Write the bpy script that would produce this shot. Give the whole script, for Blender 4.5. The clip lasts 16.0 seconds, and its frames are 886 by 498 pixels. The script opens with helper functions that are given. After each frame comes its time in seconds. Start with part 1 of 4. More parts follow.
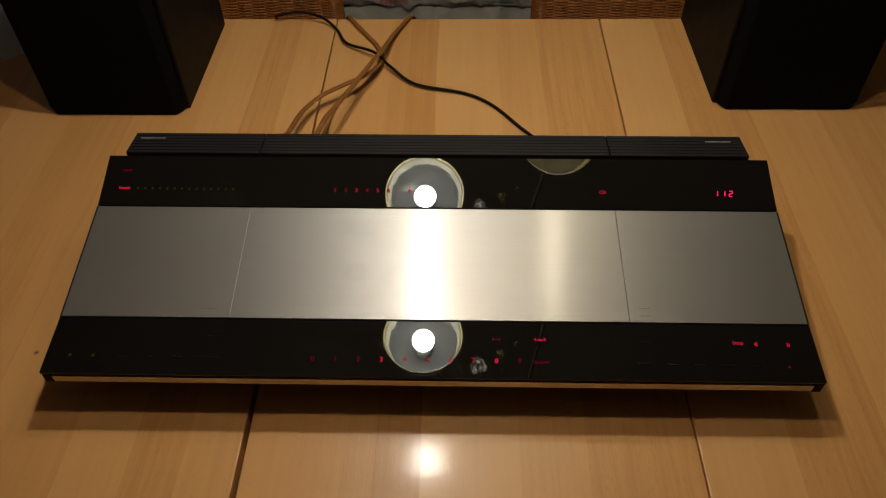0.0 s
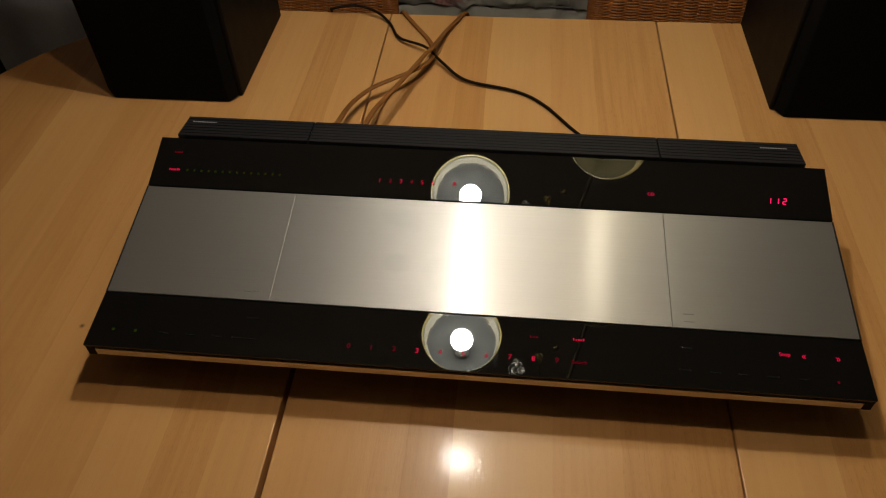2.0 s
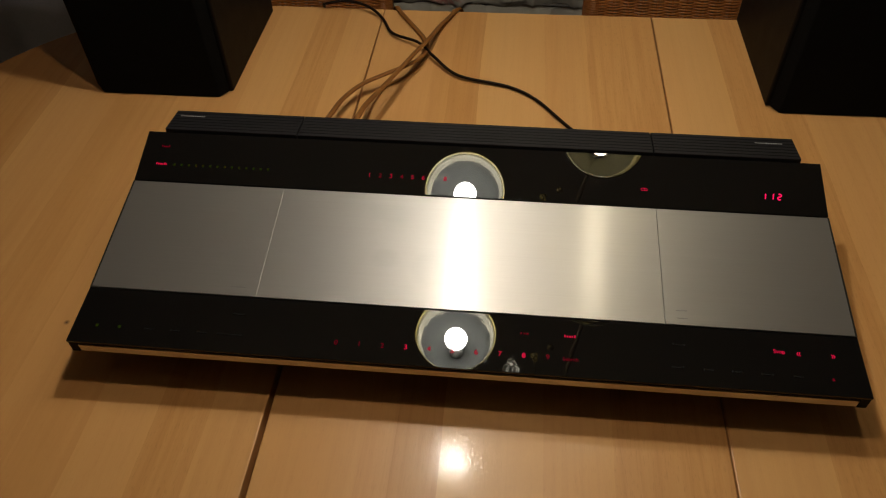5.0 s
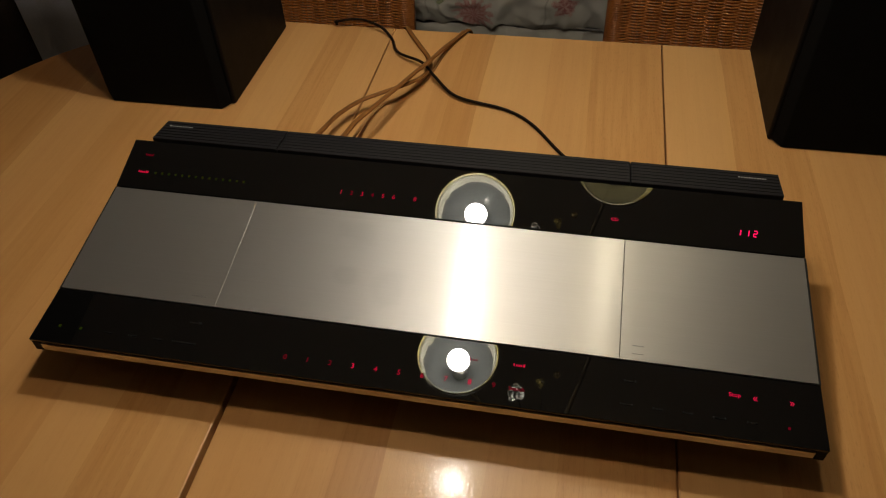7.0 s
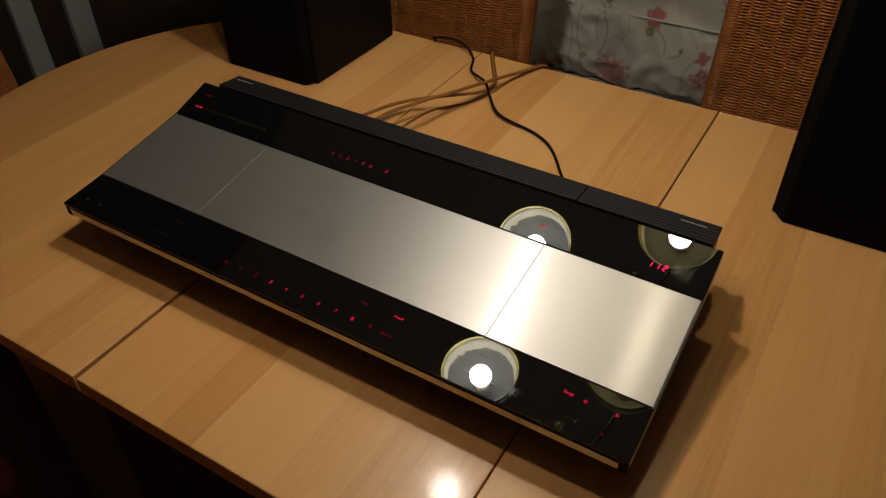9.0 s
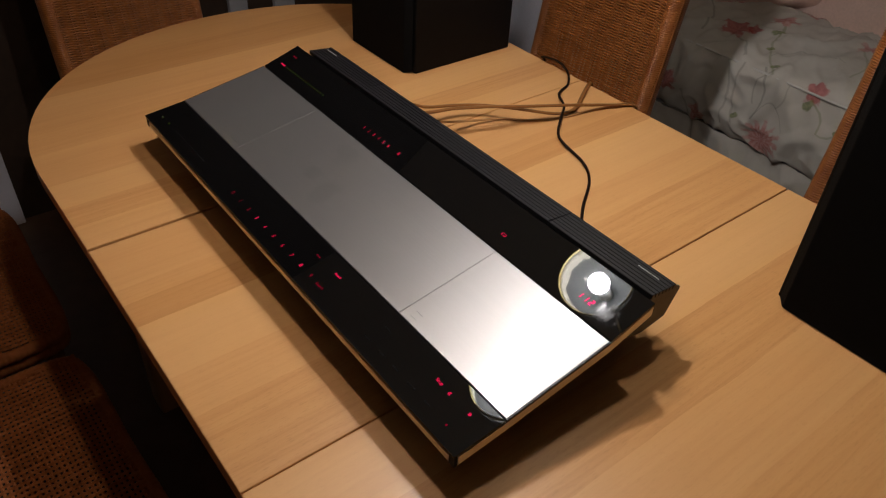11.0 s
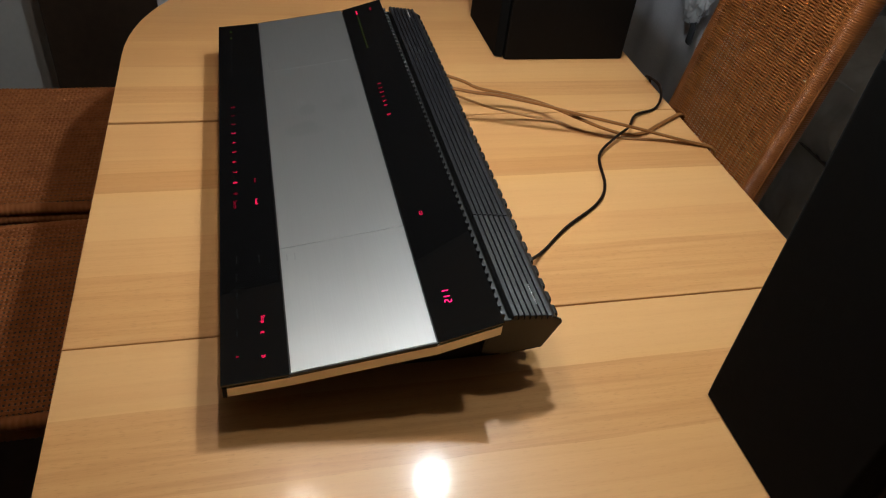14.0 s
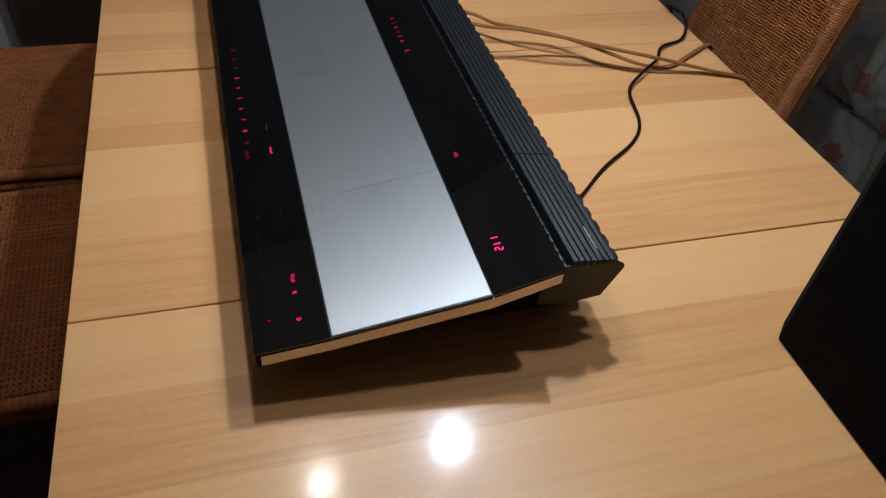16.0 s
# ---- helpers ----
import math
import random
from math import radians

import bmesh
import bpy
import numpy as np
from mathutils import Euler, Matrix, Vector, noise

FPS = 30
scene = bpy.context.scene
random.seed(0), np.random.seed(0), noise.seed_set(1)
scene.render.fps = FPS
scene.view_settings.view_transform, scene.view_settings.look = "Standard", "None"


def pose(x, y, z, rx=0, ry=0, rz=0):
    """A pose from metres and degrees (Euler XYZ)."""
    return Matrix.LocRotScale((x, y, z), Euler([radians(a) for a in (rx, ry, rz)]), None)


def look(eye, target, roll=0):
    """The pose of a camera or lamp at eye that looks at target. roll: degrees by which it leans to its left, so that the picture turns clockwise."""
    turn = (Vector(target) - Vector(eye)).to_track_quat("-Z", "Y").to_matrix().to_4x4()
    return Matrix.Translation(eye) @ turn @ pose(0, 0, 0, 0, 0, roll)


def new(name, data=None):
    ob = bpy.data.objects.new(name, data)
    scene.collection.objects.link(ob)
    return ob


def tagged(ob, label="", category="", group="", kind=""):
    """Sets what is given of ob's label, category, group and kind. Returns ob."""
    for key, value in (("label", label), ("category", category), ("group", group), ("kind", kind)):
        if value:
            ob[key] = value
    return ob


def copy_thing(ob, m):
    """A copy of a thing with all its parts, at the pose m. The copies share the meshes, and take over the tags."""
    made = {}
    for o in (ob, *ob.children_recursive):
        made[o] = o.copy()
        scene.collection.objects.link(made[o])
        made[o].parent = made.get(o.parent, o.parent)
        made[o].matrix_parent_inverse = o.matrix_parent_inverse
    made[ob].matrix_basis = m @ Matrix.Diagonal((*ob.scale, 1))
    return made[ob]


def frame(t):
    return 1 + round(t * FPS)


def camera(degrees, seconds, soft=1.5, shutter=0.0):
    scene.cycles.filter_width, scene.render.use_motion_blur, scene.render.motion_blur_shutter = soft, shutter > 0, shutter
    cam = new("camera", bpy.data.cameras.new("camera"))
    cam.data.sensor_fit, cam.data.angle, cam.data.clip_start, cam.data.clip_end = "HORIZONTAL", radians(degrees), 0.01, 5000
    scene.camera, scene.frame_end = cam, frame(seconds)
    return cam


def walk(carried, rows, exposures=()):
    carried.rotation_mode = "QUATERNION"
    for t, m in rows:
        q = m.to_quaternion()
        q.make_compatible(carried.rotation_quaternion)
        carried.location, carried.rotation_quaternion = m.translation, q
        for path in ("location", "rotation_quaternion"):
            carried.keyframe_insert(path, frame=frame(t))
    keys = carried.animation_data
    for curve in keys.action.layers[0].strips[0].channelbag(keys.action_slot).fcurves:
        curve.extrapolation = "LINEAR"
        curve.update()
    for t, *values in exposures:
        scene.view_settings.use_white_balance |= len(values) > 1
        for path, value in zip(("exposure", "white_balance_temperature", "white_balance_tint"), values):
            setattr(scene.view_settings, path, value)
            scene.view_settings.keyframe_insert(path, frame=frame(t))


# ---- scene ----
cam = camera(61.2, 16.0, soft=1.15)
# the clip's camera brightens and turns cooler as it comes round the end of the table
EXPOSURES = [(0, 0.19, 6270, 12), (9.0, 0.24, 6300, 13), (10.2, 0.56, 5850, 16), (11.5, 0.90, 5500, 22), (12.5, 1.09, 5160, 11), (14.5, 1.17, 5030, 9), (15.3, 1.19, 4780, 10), (16, 1.14, 4600, 11)]
PATH = [
    (0, (0.03, -0.4, 1.421), (-0.017, 0.961, -0.043), -1.1),
    (0.5, (0.032, -0.4, 1.419), (-0.041, 0.963, -0.043), -1.5),
    (1, (0.039, -0.396, 1.413), (-0.067, 0.964, -0.05), -1.7),
    (1.5, (0.03, -0.401, 1.416), (-0.104, 0.956, -0.048), -1.7),
    (2, (0.033, -0.404, 1.409), (-0.132, 0.959, -0.046), -1.9),
    (2.5, (0.038, -0.399, 1.409), (-0.139, 0.966, -0.041), -1.8),
    (3, (0.034, -0.398, 1.408), (-0.146, 0.97, -0.039), -1.8),
    (3.5, (0.03, -0.398, 1.406), (-0.14, 0.967, -0.046), -1.6),
    (4, (0.035, -0.4, 1.401), (-0.123, 0.965, -0.053), -1.6),
    (6.5, (0.064, -0.39, 1.394), (-0.148, 0.986, -0.042), -3.1),
    (7, (0.136, -0.38, 1.392), (-0.172, 1.0, -0.023), -2.9),
    (7.5, (0.252, -0.38, 1.389), (-0.205, 0.99, 0.006), -2.7),
    (8, (0.331, -0.385, 1.389), (-0.264, 0.963, 0.037), -1.6),
    (8.5, (0.403, -0.387, 1.378), (-0.317, 0.939, 0.065), -1.3),
    (9, (0.444, -0.41, 1.376), (-0.36, 0.897, 0.093), -0.9),
    (11.5, (0.732, -0.214, 1.382), (-0.572, 0.651, 0.137), 4.0),
    (12, (0.764, -0.13, 1.353), (-0.622, 0.579, 0.097), 4.5),
    (12.5, (0.82, -0.04, 1.339), (-0.604, 0.521, 0.052), 5.8),
    (13, (0.839, 0.008, 1.351), (-0.604, 0.486, 0.052), 6.7),
    (13.5, (0.845, 0.037, 1.36), (-0.611, 0.49, 0.065), 7.2),
    (14, (0.847, 0.046, 1.365), (-0.615, 0.514, 0.082), 7.7),
    (14.5, (0.852, 0.047, 1.367), (-0.612, 0.519, 0.088), 7.9),
    (15, (0.848, 0.042, 1.363), (-0.61, 0.492, 0.07), 7.7),
    (15.5, (0.84, 0.032, 1.334), (-0.594, 0.495, 0.019), 7.7),
    (16, (0.785, 0.004, 1.297), (-0.595, 0.51, -0.059), 6.8),
]
walk(cam, [(t, look(eye, target, roll)) for t, eye, target, roll in PATH],
     EXPOSURES)

# ---- world and light -------------------------------------------------------
world = bpy.data.worlds.new("world")
scene.world = world
world.use_nodes = True
world.node_tree.nodes["Background"].inputs[0].default_value = (0.02, 0.018, 0.015, 1)
world.node_tree.nodes["Background"].inputs[1].default_value = 0.3
BULB = 330.0          # radiance of a bulb


# ---- materials -------------------------------------------------------------
class Mat:
    """A node material with a Principled shader and short helpers."""

    def __init__(self, name, color=(0.5, 0.5, 0.5), rough=0.5, metal=0.0, spec=0.5, **more):
        self.m = bpy.data.materials.new(name)
        self.m.use_nodes = True
        self.t = self.m.node_tree
        self.b = self.t.nodes["Principled BSDF"]
        self.b.inputs["Base Color"].default_value = (*color, 1)
        self.b.inputs["Roughness"].default_value = rough
        self.b.inputs["Metallic"].default_value = metal
        self.b.inputs["Specular IOR Level"].default_value = spec
        for k, v in more.items():
            self.b.inputs[k.replace("_", " ")].default_value = v

    def n(self, kind, **props):
        node = self.t.nodes.new(kind)
        for k, v in props.items():
            if k == "operation":
                node.operation = v
            elif k == "blend":
                node.data_type, node.blend_type = "RGBA", v
        return node

    def link(self, a, b):
        self.t.links.new(a, b)

    def coords(self, scale=(1, 1, 1), world=False):
        if world:
            src = self.n("ShaderNodeNewGeometry").outputs["Position"]
        else:
            src = self.n("ShaderNodeTexCoord").outputs["Object"]
        mp = self.n("ShaderNodeMapping")
        mp.inputs["Scale"].default_value = scale
        self.link(src, mp.inputs["Vector"])
        return mp.outputs["Vector"]

    def noise(self, vec, scale, detail=4, rough=0.55, distort=0.0):
        nd = self.n("ShaderNodeTexNoise")
        nd.inputs["Scale"].default_value = scale
        nd.inputs["Detail"].default_value = detail
        nd.inputs["Roughness"].default_value = rough
        nd.inputs["Distortion"].default_value = distort
        self.link(vec, nd.inputs["Vector"])
        return nd.outputs["Fac"]

    def ramp(self, fac, stops):
        r = self.n("ShaderNodeValToRGB")
        e = r.color_ramp.elements
        while len(e) < len(stops):
            e.new(0.5)
        for el, (p, c) in zip(e, stops):
            el.position = p
            el.color = (*c, 1) if len(c) == 3 else c
        self.link(fac, r.inputs[0])
        return r.outputs[0]

    def math(self, op, a, b=0.0, c=None):
        nd = self.n("ShaderNodeMath", operation=op)
        for i, v in enumerate((a, b) if c is None else (a, b, c)):
            if isinstance(v, (int, float)):
                nd.inputs[i].default_value = v
            else:
                self.link(v, nd.inputs[i])
        return nd.outputs[0]

    def mix(self, fac, a, b, blend="MIX"):
        nd = self.n("ShaderNodeMix", blend=blend)
        for i, v in ((0, fac), (6, a), (7, b)):
            if isinstance(v, (int, float)):
                nd.inputs[i].default_value = v
            elif isinstance(v, tuple):
                nd.inputs[i].default_value = (*v, 1)
            else:
                self.link(v, nd.inputs[i])
        return nd.outputs[2]

    def bump(self, height, strength=0.2, dist=0.001):
        nd = self.n("ShaderNodeBump")
        nd.inputs["Strength"].default_value = strength
        nd.inputs["Distance"].default_value = dist
        self.link(height, nd.inputs["Height"])
        self.link(nd.outputs[0], self.b.inputs["Normal"])

    def color(self, out):
        self.link(out, self.b.inputs["Base Color"])

    def rough(self, out, lo, hi):
        mr = self.n("ShaderNodeMapRange")
        mr.inputs[3].default_value, mr.inputs[4].default_value = lo, hi
        self.link(out, mr.inputs[0])
        self.link(mr.outputs[0], self.b.inputs["Roughness"])


# planks of the veneer from west to east: where each begins, its tone and the strength of its figure
PLANKS = [(-0.90, 0.24, 0.3), (-0.74, 0.10, 0.5), (-0.645, 0.48, 0.2), (-0.55, 0.34, 0.4), (-0.455, 0.46, 0.2), (-0.36, 0.66, 0.2), (-0.297, 0.34, 0.9), (-0.242, 0.62, 0.3),
          (-0.183, 0.56, 0.2), (-0.087, 0.48, 0.4), (-0.058, 0.26, 0.5), (-0.012, 0.82, 0.1), (0.080, 0.68, 0.3), (0.153, 0.42, 0.9), (0.2635, 0.80, 0.15), (0.350, 0.36, 1.0),
          (0.445, 0.64, 0.3), (0.54, 0.46, 0.7), (0.64, 0.58, 0.3), (0.74, 0.42, 0.6)]


def beech():
    """Lacquered beech veneer in planks along y, each of its own tone and figure."""
    k = Mat("beech_veneer", rough=0.34, spec=0.34, Coat_Weight=0.20, Coat_Roughness=0.115)
    v = k.coords(world=True)
    sep = k.n("ShaderNodeSeparateXYZ")
    k.link(v, sep.inputs[0])
    wob = k.noise(k.coords((1.5, 0.7, 1), True), 2.0, 2)
    ragged = k.noise(k.coords((60, 7, 1), True), 1.0, 3)
    xw = k.math("ADD", sep.outputs[0], k.math("MULTIPLY", k.math("SUBTRACT", wob, 0.5), 0.010))
    xw = k.math("ADD", xw, k.math("MULTIPLY", k.math("SUBTRACT", ragged, 0.5), 0.007))
    place = k.math("DIVIDE", k.math("ADD", xw, 0.9), 1.9)
    row = k.n("ShaderNodeValToRGB")
    row.color_ramp.interpolation = "CONSTANT"
    cells = row.color_ramp.elements
    while len(cells) < len(PLANKS):
        cells.new(0.99)
    for cell, (x, tone, figure) in zip(cells, PLANKS):
        cell.position = (x + 0.9) / 1.9
        cell.color = (tone, figure, 0, 1)
    k.link(place, row.inputs[0])
    rg = k.n("ShaderNodeSeparateXYZ")
    k.link(row.outputs[0], rg.inputs[0])
    plank, figure = rg.outputs[0], rg.outputs[1]
    soft = k.noise(k.coords((9, 0.6, 1), True), 1.3, 3)
    drift = k.noise(k.coords((26, 1.6, 1), True), 1.1, 3)
    tone = k.math("ADD", k.math("MULTIPLY", plank, 0.60), k.math("ADD", k.math("MULTIPLY", soft, 0.26), k.math("MULTIPLY", drift, 0.16)))
    base = k.ramp(tone, [(0.22, (0.484, 0.226, 0.065)), (0.52, (0.632, 0.334, 0.121)), (0.80, (0.714, 0.415, 0.165))])
    grain = k.noise(k.coords((42, 1.3, 20), True), 3.0, 5, 0.6, 0.5)
    share = k.math("MULTIPLY_ADD", figure, 0.26, 0.06)
    col = k.mix(share, base, k.ramp(grain, [(0.32, (0.428, 0.190, 0.053)), (0.52, (0.632, 0.338, 0.123)), (0.75, (0.724, 0.430, 0.176))]))
    # dark lines and short flecks of the growth rings
    line = k.noise(k.coords((150, 2.4, 20), True), 1.0, 3, 0.6, 0.4)
    col = k.mix(k.math("MULTIPLY", k.math("MULTIPLY", k.ramp(line, [(0.58, (0, 0, 0)), (0.72, (1, 1, 1))]), figure), 0.10), col, (0.408, 0.185, 0.058))
    fleck = k.noise(k.coords((640, 90, 20), True), 1.0, 2, 0.5)
    col = k.mix(k.math("MULTIPLY", k.math("MULTIPLY", k.ramp(fleck, [(0.57, (0, 0, 0)), (0.70, (1, 1, 1))]), k.math("MULTIPLY_ADD", figure, 0.85, 0.15)), 0.26), col, (0.347, 0.155, 0.049))
    # a small dark speck in the veneer
    g = k.n("ShaderNodeNewGeometry").outputs["Position"]
    dist = k.n("ShaderNodeVectorMath")
    dist.operation = "DISTANCE"
    k.link(g, dist.inputs[0])
    dist.inputs[1].default_value = (-0.433, 0.0655, 0.75)
    spot = k.ramp(dist.outputs["Value"], [(0.0012, (1, 1, 1)), (0.0026, (0, 0, 0))])
    k.color(k.mix(spot, col, (0.06, 0.02, 0.01)))
    k.rough(k.noise(k.coords((30, 5, 1), True), 3, 3), 0.33, 0.40)
    k.bump(k.noise(k.coords((160, 24, 20), True), 2.6, 3), 0.14, 0.0008)
    # the lacquer is uneven: its gloss breaks up along the grain
    peel = k.n("ShaderNodeBump")
    peel.inputs["Strength"].default_value = 0.15
    peel.inputs["Distance"].default_value = 0.0005
    k.link(k.noise(k.coords((300, 200, 20), True), 1.0, 1, 0.5), peel.inputs["Height"])
    k.link(peel.outputs[0], k.b.inputs["Coat Normal"])
    return k.m


def plain(name, color, rough=0.6, spec=0.5, metal=0.0, var=0.12, scale=60, bump=0.0, world=False, **more):
    """A plain surface with slight tone variation at two scales."""
    k = Mat(name, color, rough, metal, spec, **more)
    v = k.coords(world=world)
    f = k.math("ADD", k.math("MULTIPLY", k.noise(v, scale, 4), 0.5), k.math("MULTIPLY", k.noise(v, scale / 12, 3), 0.5))
    lo = tuple(c * (1 - var) for c in color)
    hi = tuple(min(1.0, c * (1 + var)) for c in color)
    k.color(k.ramp(f, [(0.3, lo), (0.7, hi)]))
    k.rough(k.noise(v, scale / 3, 3), max(0.02, rough * 0.85), min(1, rough * 1.15))
    if bump:
        k.bump(k.noise(v, scale * 4, 3), bump, 0.001)
    return k.m


def brushed():
    """Brushed steel, the brush marks along x, with faint hand marks."""
    k = Mat("brushed_steel", (0.56, 0.55, 0.53), 0.3, 1.0)
    line = k.noise(k.coords((3, 700, 700), True), 1.0, 3, 0.6)
    steel = k.ramp(line, [(0.25, (0.525, 0.525, 0.54)), (0.75, (0.55, 0.55, 0.565))])
    blot = k.noise(k.coords((18, 26, 18), True), 1.0, 3)
    # worn finger marks on the middle plate
    marks = None
    for x, y, rx, ry in ((-0.079, 0.120, 0.017, 0.016), (-0.033, 0.109, 0.022, 0.028), (-0.080, 0.171, 0.028, 0.022)):
        g = k.n("ShaderNodeNewGeometry").outputs["Position"]
        sub = k.n("ShaderNodeVectorMath")
        sub.operation = "SUBTRACT"
        k.link(g, sub.inputs[0])
        sub.inputs[1].default_value = (x, y, 0.83)
        sc = k.n("ShaderNodeVectorMath")
        sc.operation = "MULTIPLY"
        k.link(sub.outputs[0], sc.inputs[0])
        sc.inputs[1].default_value = (1 / rx, 1 / ry, 0)
        ln = k.n("ShaderNodeVectorMath")
        ln.operation = "LENGTH"
        k.link(sc.outputs[0], ln.inputs[0])
        one = k.math("SUBTRACT", 1.0, k.math("ADD", ln.outputs["Value"], k.math("MULTIPLY", k.math("SUBTRACT", blot, 0.5), 1.6)))
        marks = one if marks is None else k.math("MAXIMUM", marks, one)
    mk = k.n("ShaderNodeClamp")
    k.link(k.math("MULTIPLY", marks, 2.0), mk.inputs[0])
    k.color(k.mix(k.math("MULTIPLY", mk.outputs[0], 0.05), steel, (0.30, 0.29, 0.27)))
    k.link(k.math("ADD", 0.22, k.math("MULTIPLY", blot, 0.04)), k.b.inputs["Roughness"])
    k.b.inputs["Anisotropic"].default_value = 0.95
    k.b.inputs["Anisotropic Rotation"].default_value = 0.25
    tg = k.n("ShaderNodeTangent")
    tg.direction_type = "UV_MAP"
    tg.uv_map = "UVMap"
    k.link(tg.outputs[0], k.b.inputs["Tangent"])
    # the finish scatters part of the light widely
    wide = k.n("ShaderNodeBsdfPrincipled")
    k.link(k.math("SUBTRACT", k.math("ADD", 0.495, k.math("MULTIPLY", k.noise(k.coords((14, 60, 14), True), 1.0, 4, 0.6), 0.06)), k.math("MULTIPLY", mk.outputs[0], 0.03)), wide.inputs["Roughness"])
    wide.inputs["Metallic"].default_value = 0.86
    wide.inputs["Anisotropic"].default_value = 0.68
    wide.inputs["Anisotropic Rotation"].default_value = 0.25
    k.link(tg.outputs[0], wide.inputs["Tangent"])
    wide.inputs["Specular IOR Level"].default_value = 0.2
    fine = k.noise(k.coords((5, 1500, 1500), True), 1.0, 2, 0.7)
    tone = k.ramp(k.math("ADD", k.math("MULTIPLY", line, 0.5), k.math("MULTIPLY", fine, 0.5)), [(0.3, (0.496, 0.490, 0.490)), (0.7, (0.522, 0.515, 0.515))])
    k.link(k.mix(k.math("MULTIPLY", mk.outputs[0], 0.12), tone, (0.22, 0.22, 0.225)), wide.inputs["Base Color"])
    both = k.n("ShaderNodeMixShader")
    both.inputs[0].default_value = 0.915
    k.link(k.b.outputs[0], both.inputs[1])
    k.link(wide.outputs[0], both.inputs[2])
    k.link(both.outputs[0], k.t.nodes["Material Output"].inputs[0])
    return k.m


def black_glass():
    k = Mat("black_glass", (0.0036, 0.0035, 0.0038), 0.03, 0.0, 0.5)
    v = k.coords(world=True)
    smear = k.noise(k.coords((22, 30, 22), True), 1.2, 5, 0.6, 1.2)
    wipe = k.noise(k.coords((60, 25, 25), True), 1.5, 4, 0.6, 1.5)
    greasy = None
    for x, y, r in ((0.354, 0.222, 0.021), (0.258, 0.0197, 0.012)):
        sub = k.n("ShaderNodeVectorMath")
        sub.operation = "DISTANCE"
        k.link(k.n("ShaderNodeNewGeometry").outputs["Position"], sub.inputs[0])
        sub.inputs[1].default_value = (x, y, 0.845 if y > 0.1 else 0.812)
        one = k.math("SUBTRACT", 1.0, k.math("DIVIDE", sub.outputs["Value"], r))
        greasy = one if greasy is None else k.math("MAXIMUM", greasy, one)
    film = k.n("ShaderNodeClamp")
    k.link(k.math("MULTIPLY", k.math("ADD", greasy, k.math("MULTIPLY", k.math("SUBTRACT", wipe, 0.58), 2.6)), k.math("GREATER_THAN", greasy, 0.0)), film.inputs[0])
    clean = k.math("ADD", 0.015, k.math("MULTIPLY", k.ramp(smear, [(0.62, (0, 0, 0)), (0.78, (1, 1, 1))]), 0.10))
    k.link(k.math("ADD", clean, k.math("MULTIPLY", film.outputs[0], 0.13)), k.b.inputs["Roughness"])
    dust = k.noise(v, 900, 2)
    k.color(k.ramp(dust, [(0.70, (0.0036, 0.0035, 0.0038)), (0.82, (0.012, 0.012, 0.012))]))
    return k.m


def glow(name, color, strength):
    k = Mat(name, (0.02, 0.0, 0.0), 0.8, 0.0, 0.0)
    k.b.inputs["Emission Color"].default_value = (*color, 1)
    k.b.inputs["Emission Strength"].default_value = strength
    return k.m


def rattan(name, dark, light, rough=0.36, spec=0.42):
    k = Mat(name, light, rough, 0.0, spec)
    v = k.coords()
    isl = k.n("ShaderNodeNewGeometry").outputs["Random Per Island"]
    f = k.math("ADD", k.math("MULTIPLY", isl, 0.22), k.math("MULTIPLY", k.noise(v, 30, 4), 0.78))
    k.color(k.ramp(f, [(0.25, dark), (0.72, light)]))
    k.bump(k.noise(v, 500, 2), 0.15, 0.0006)
    return k.m


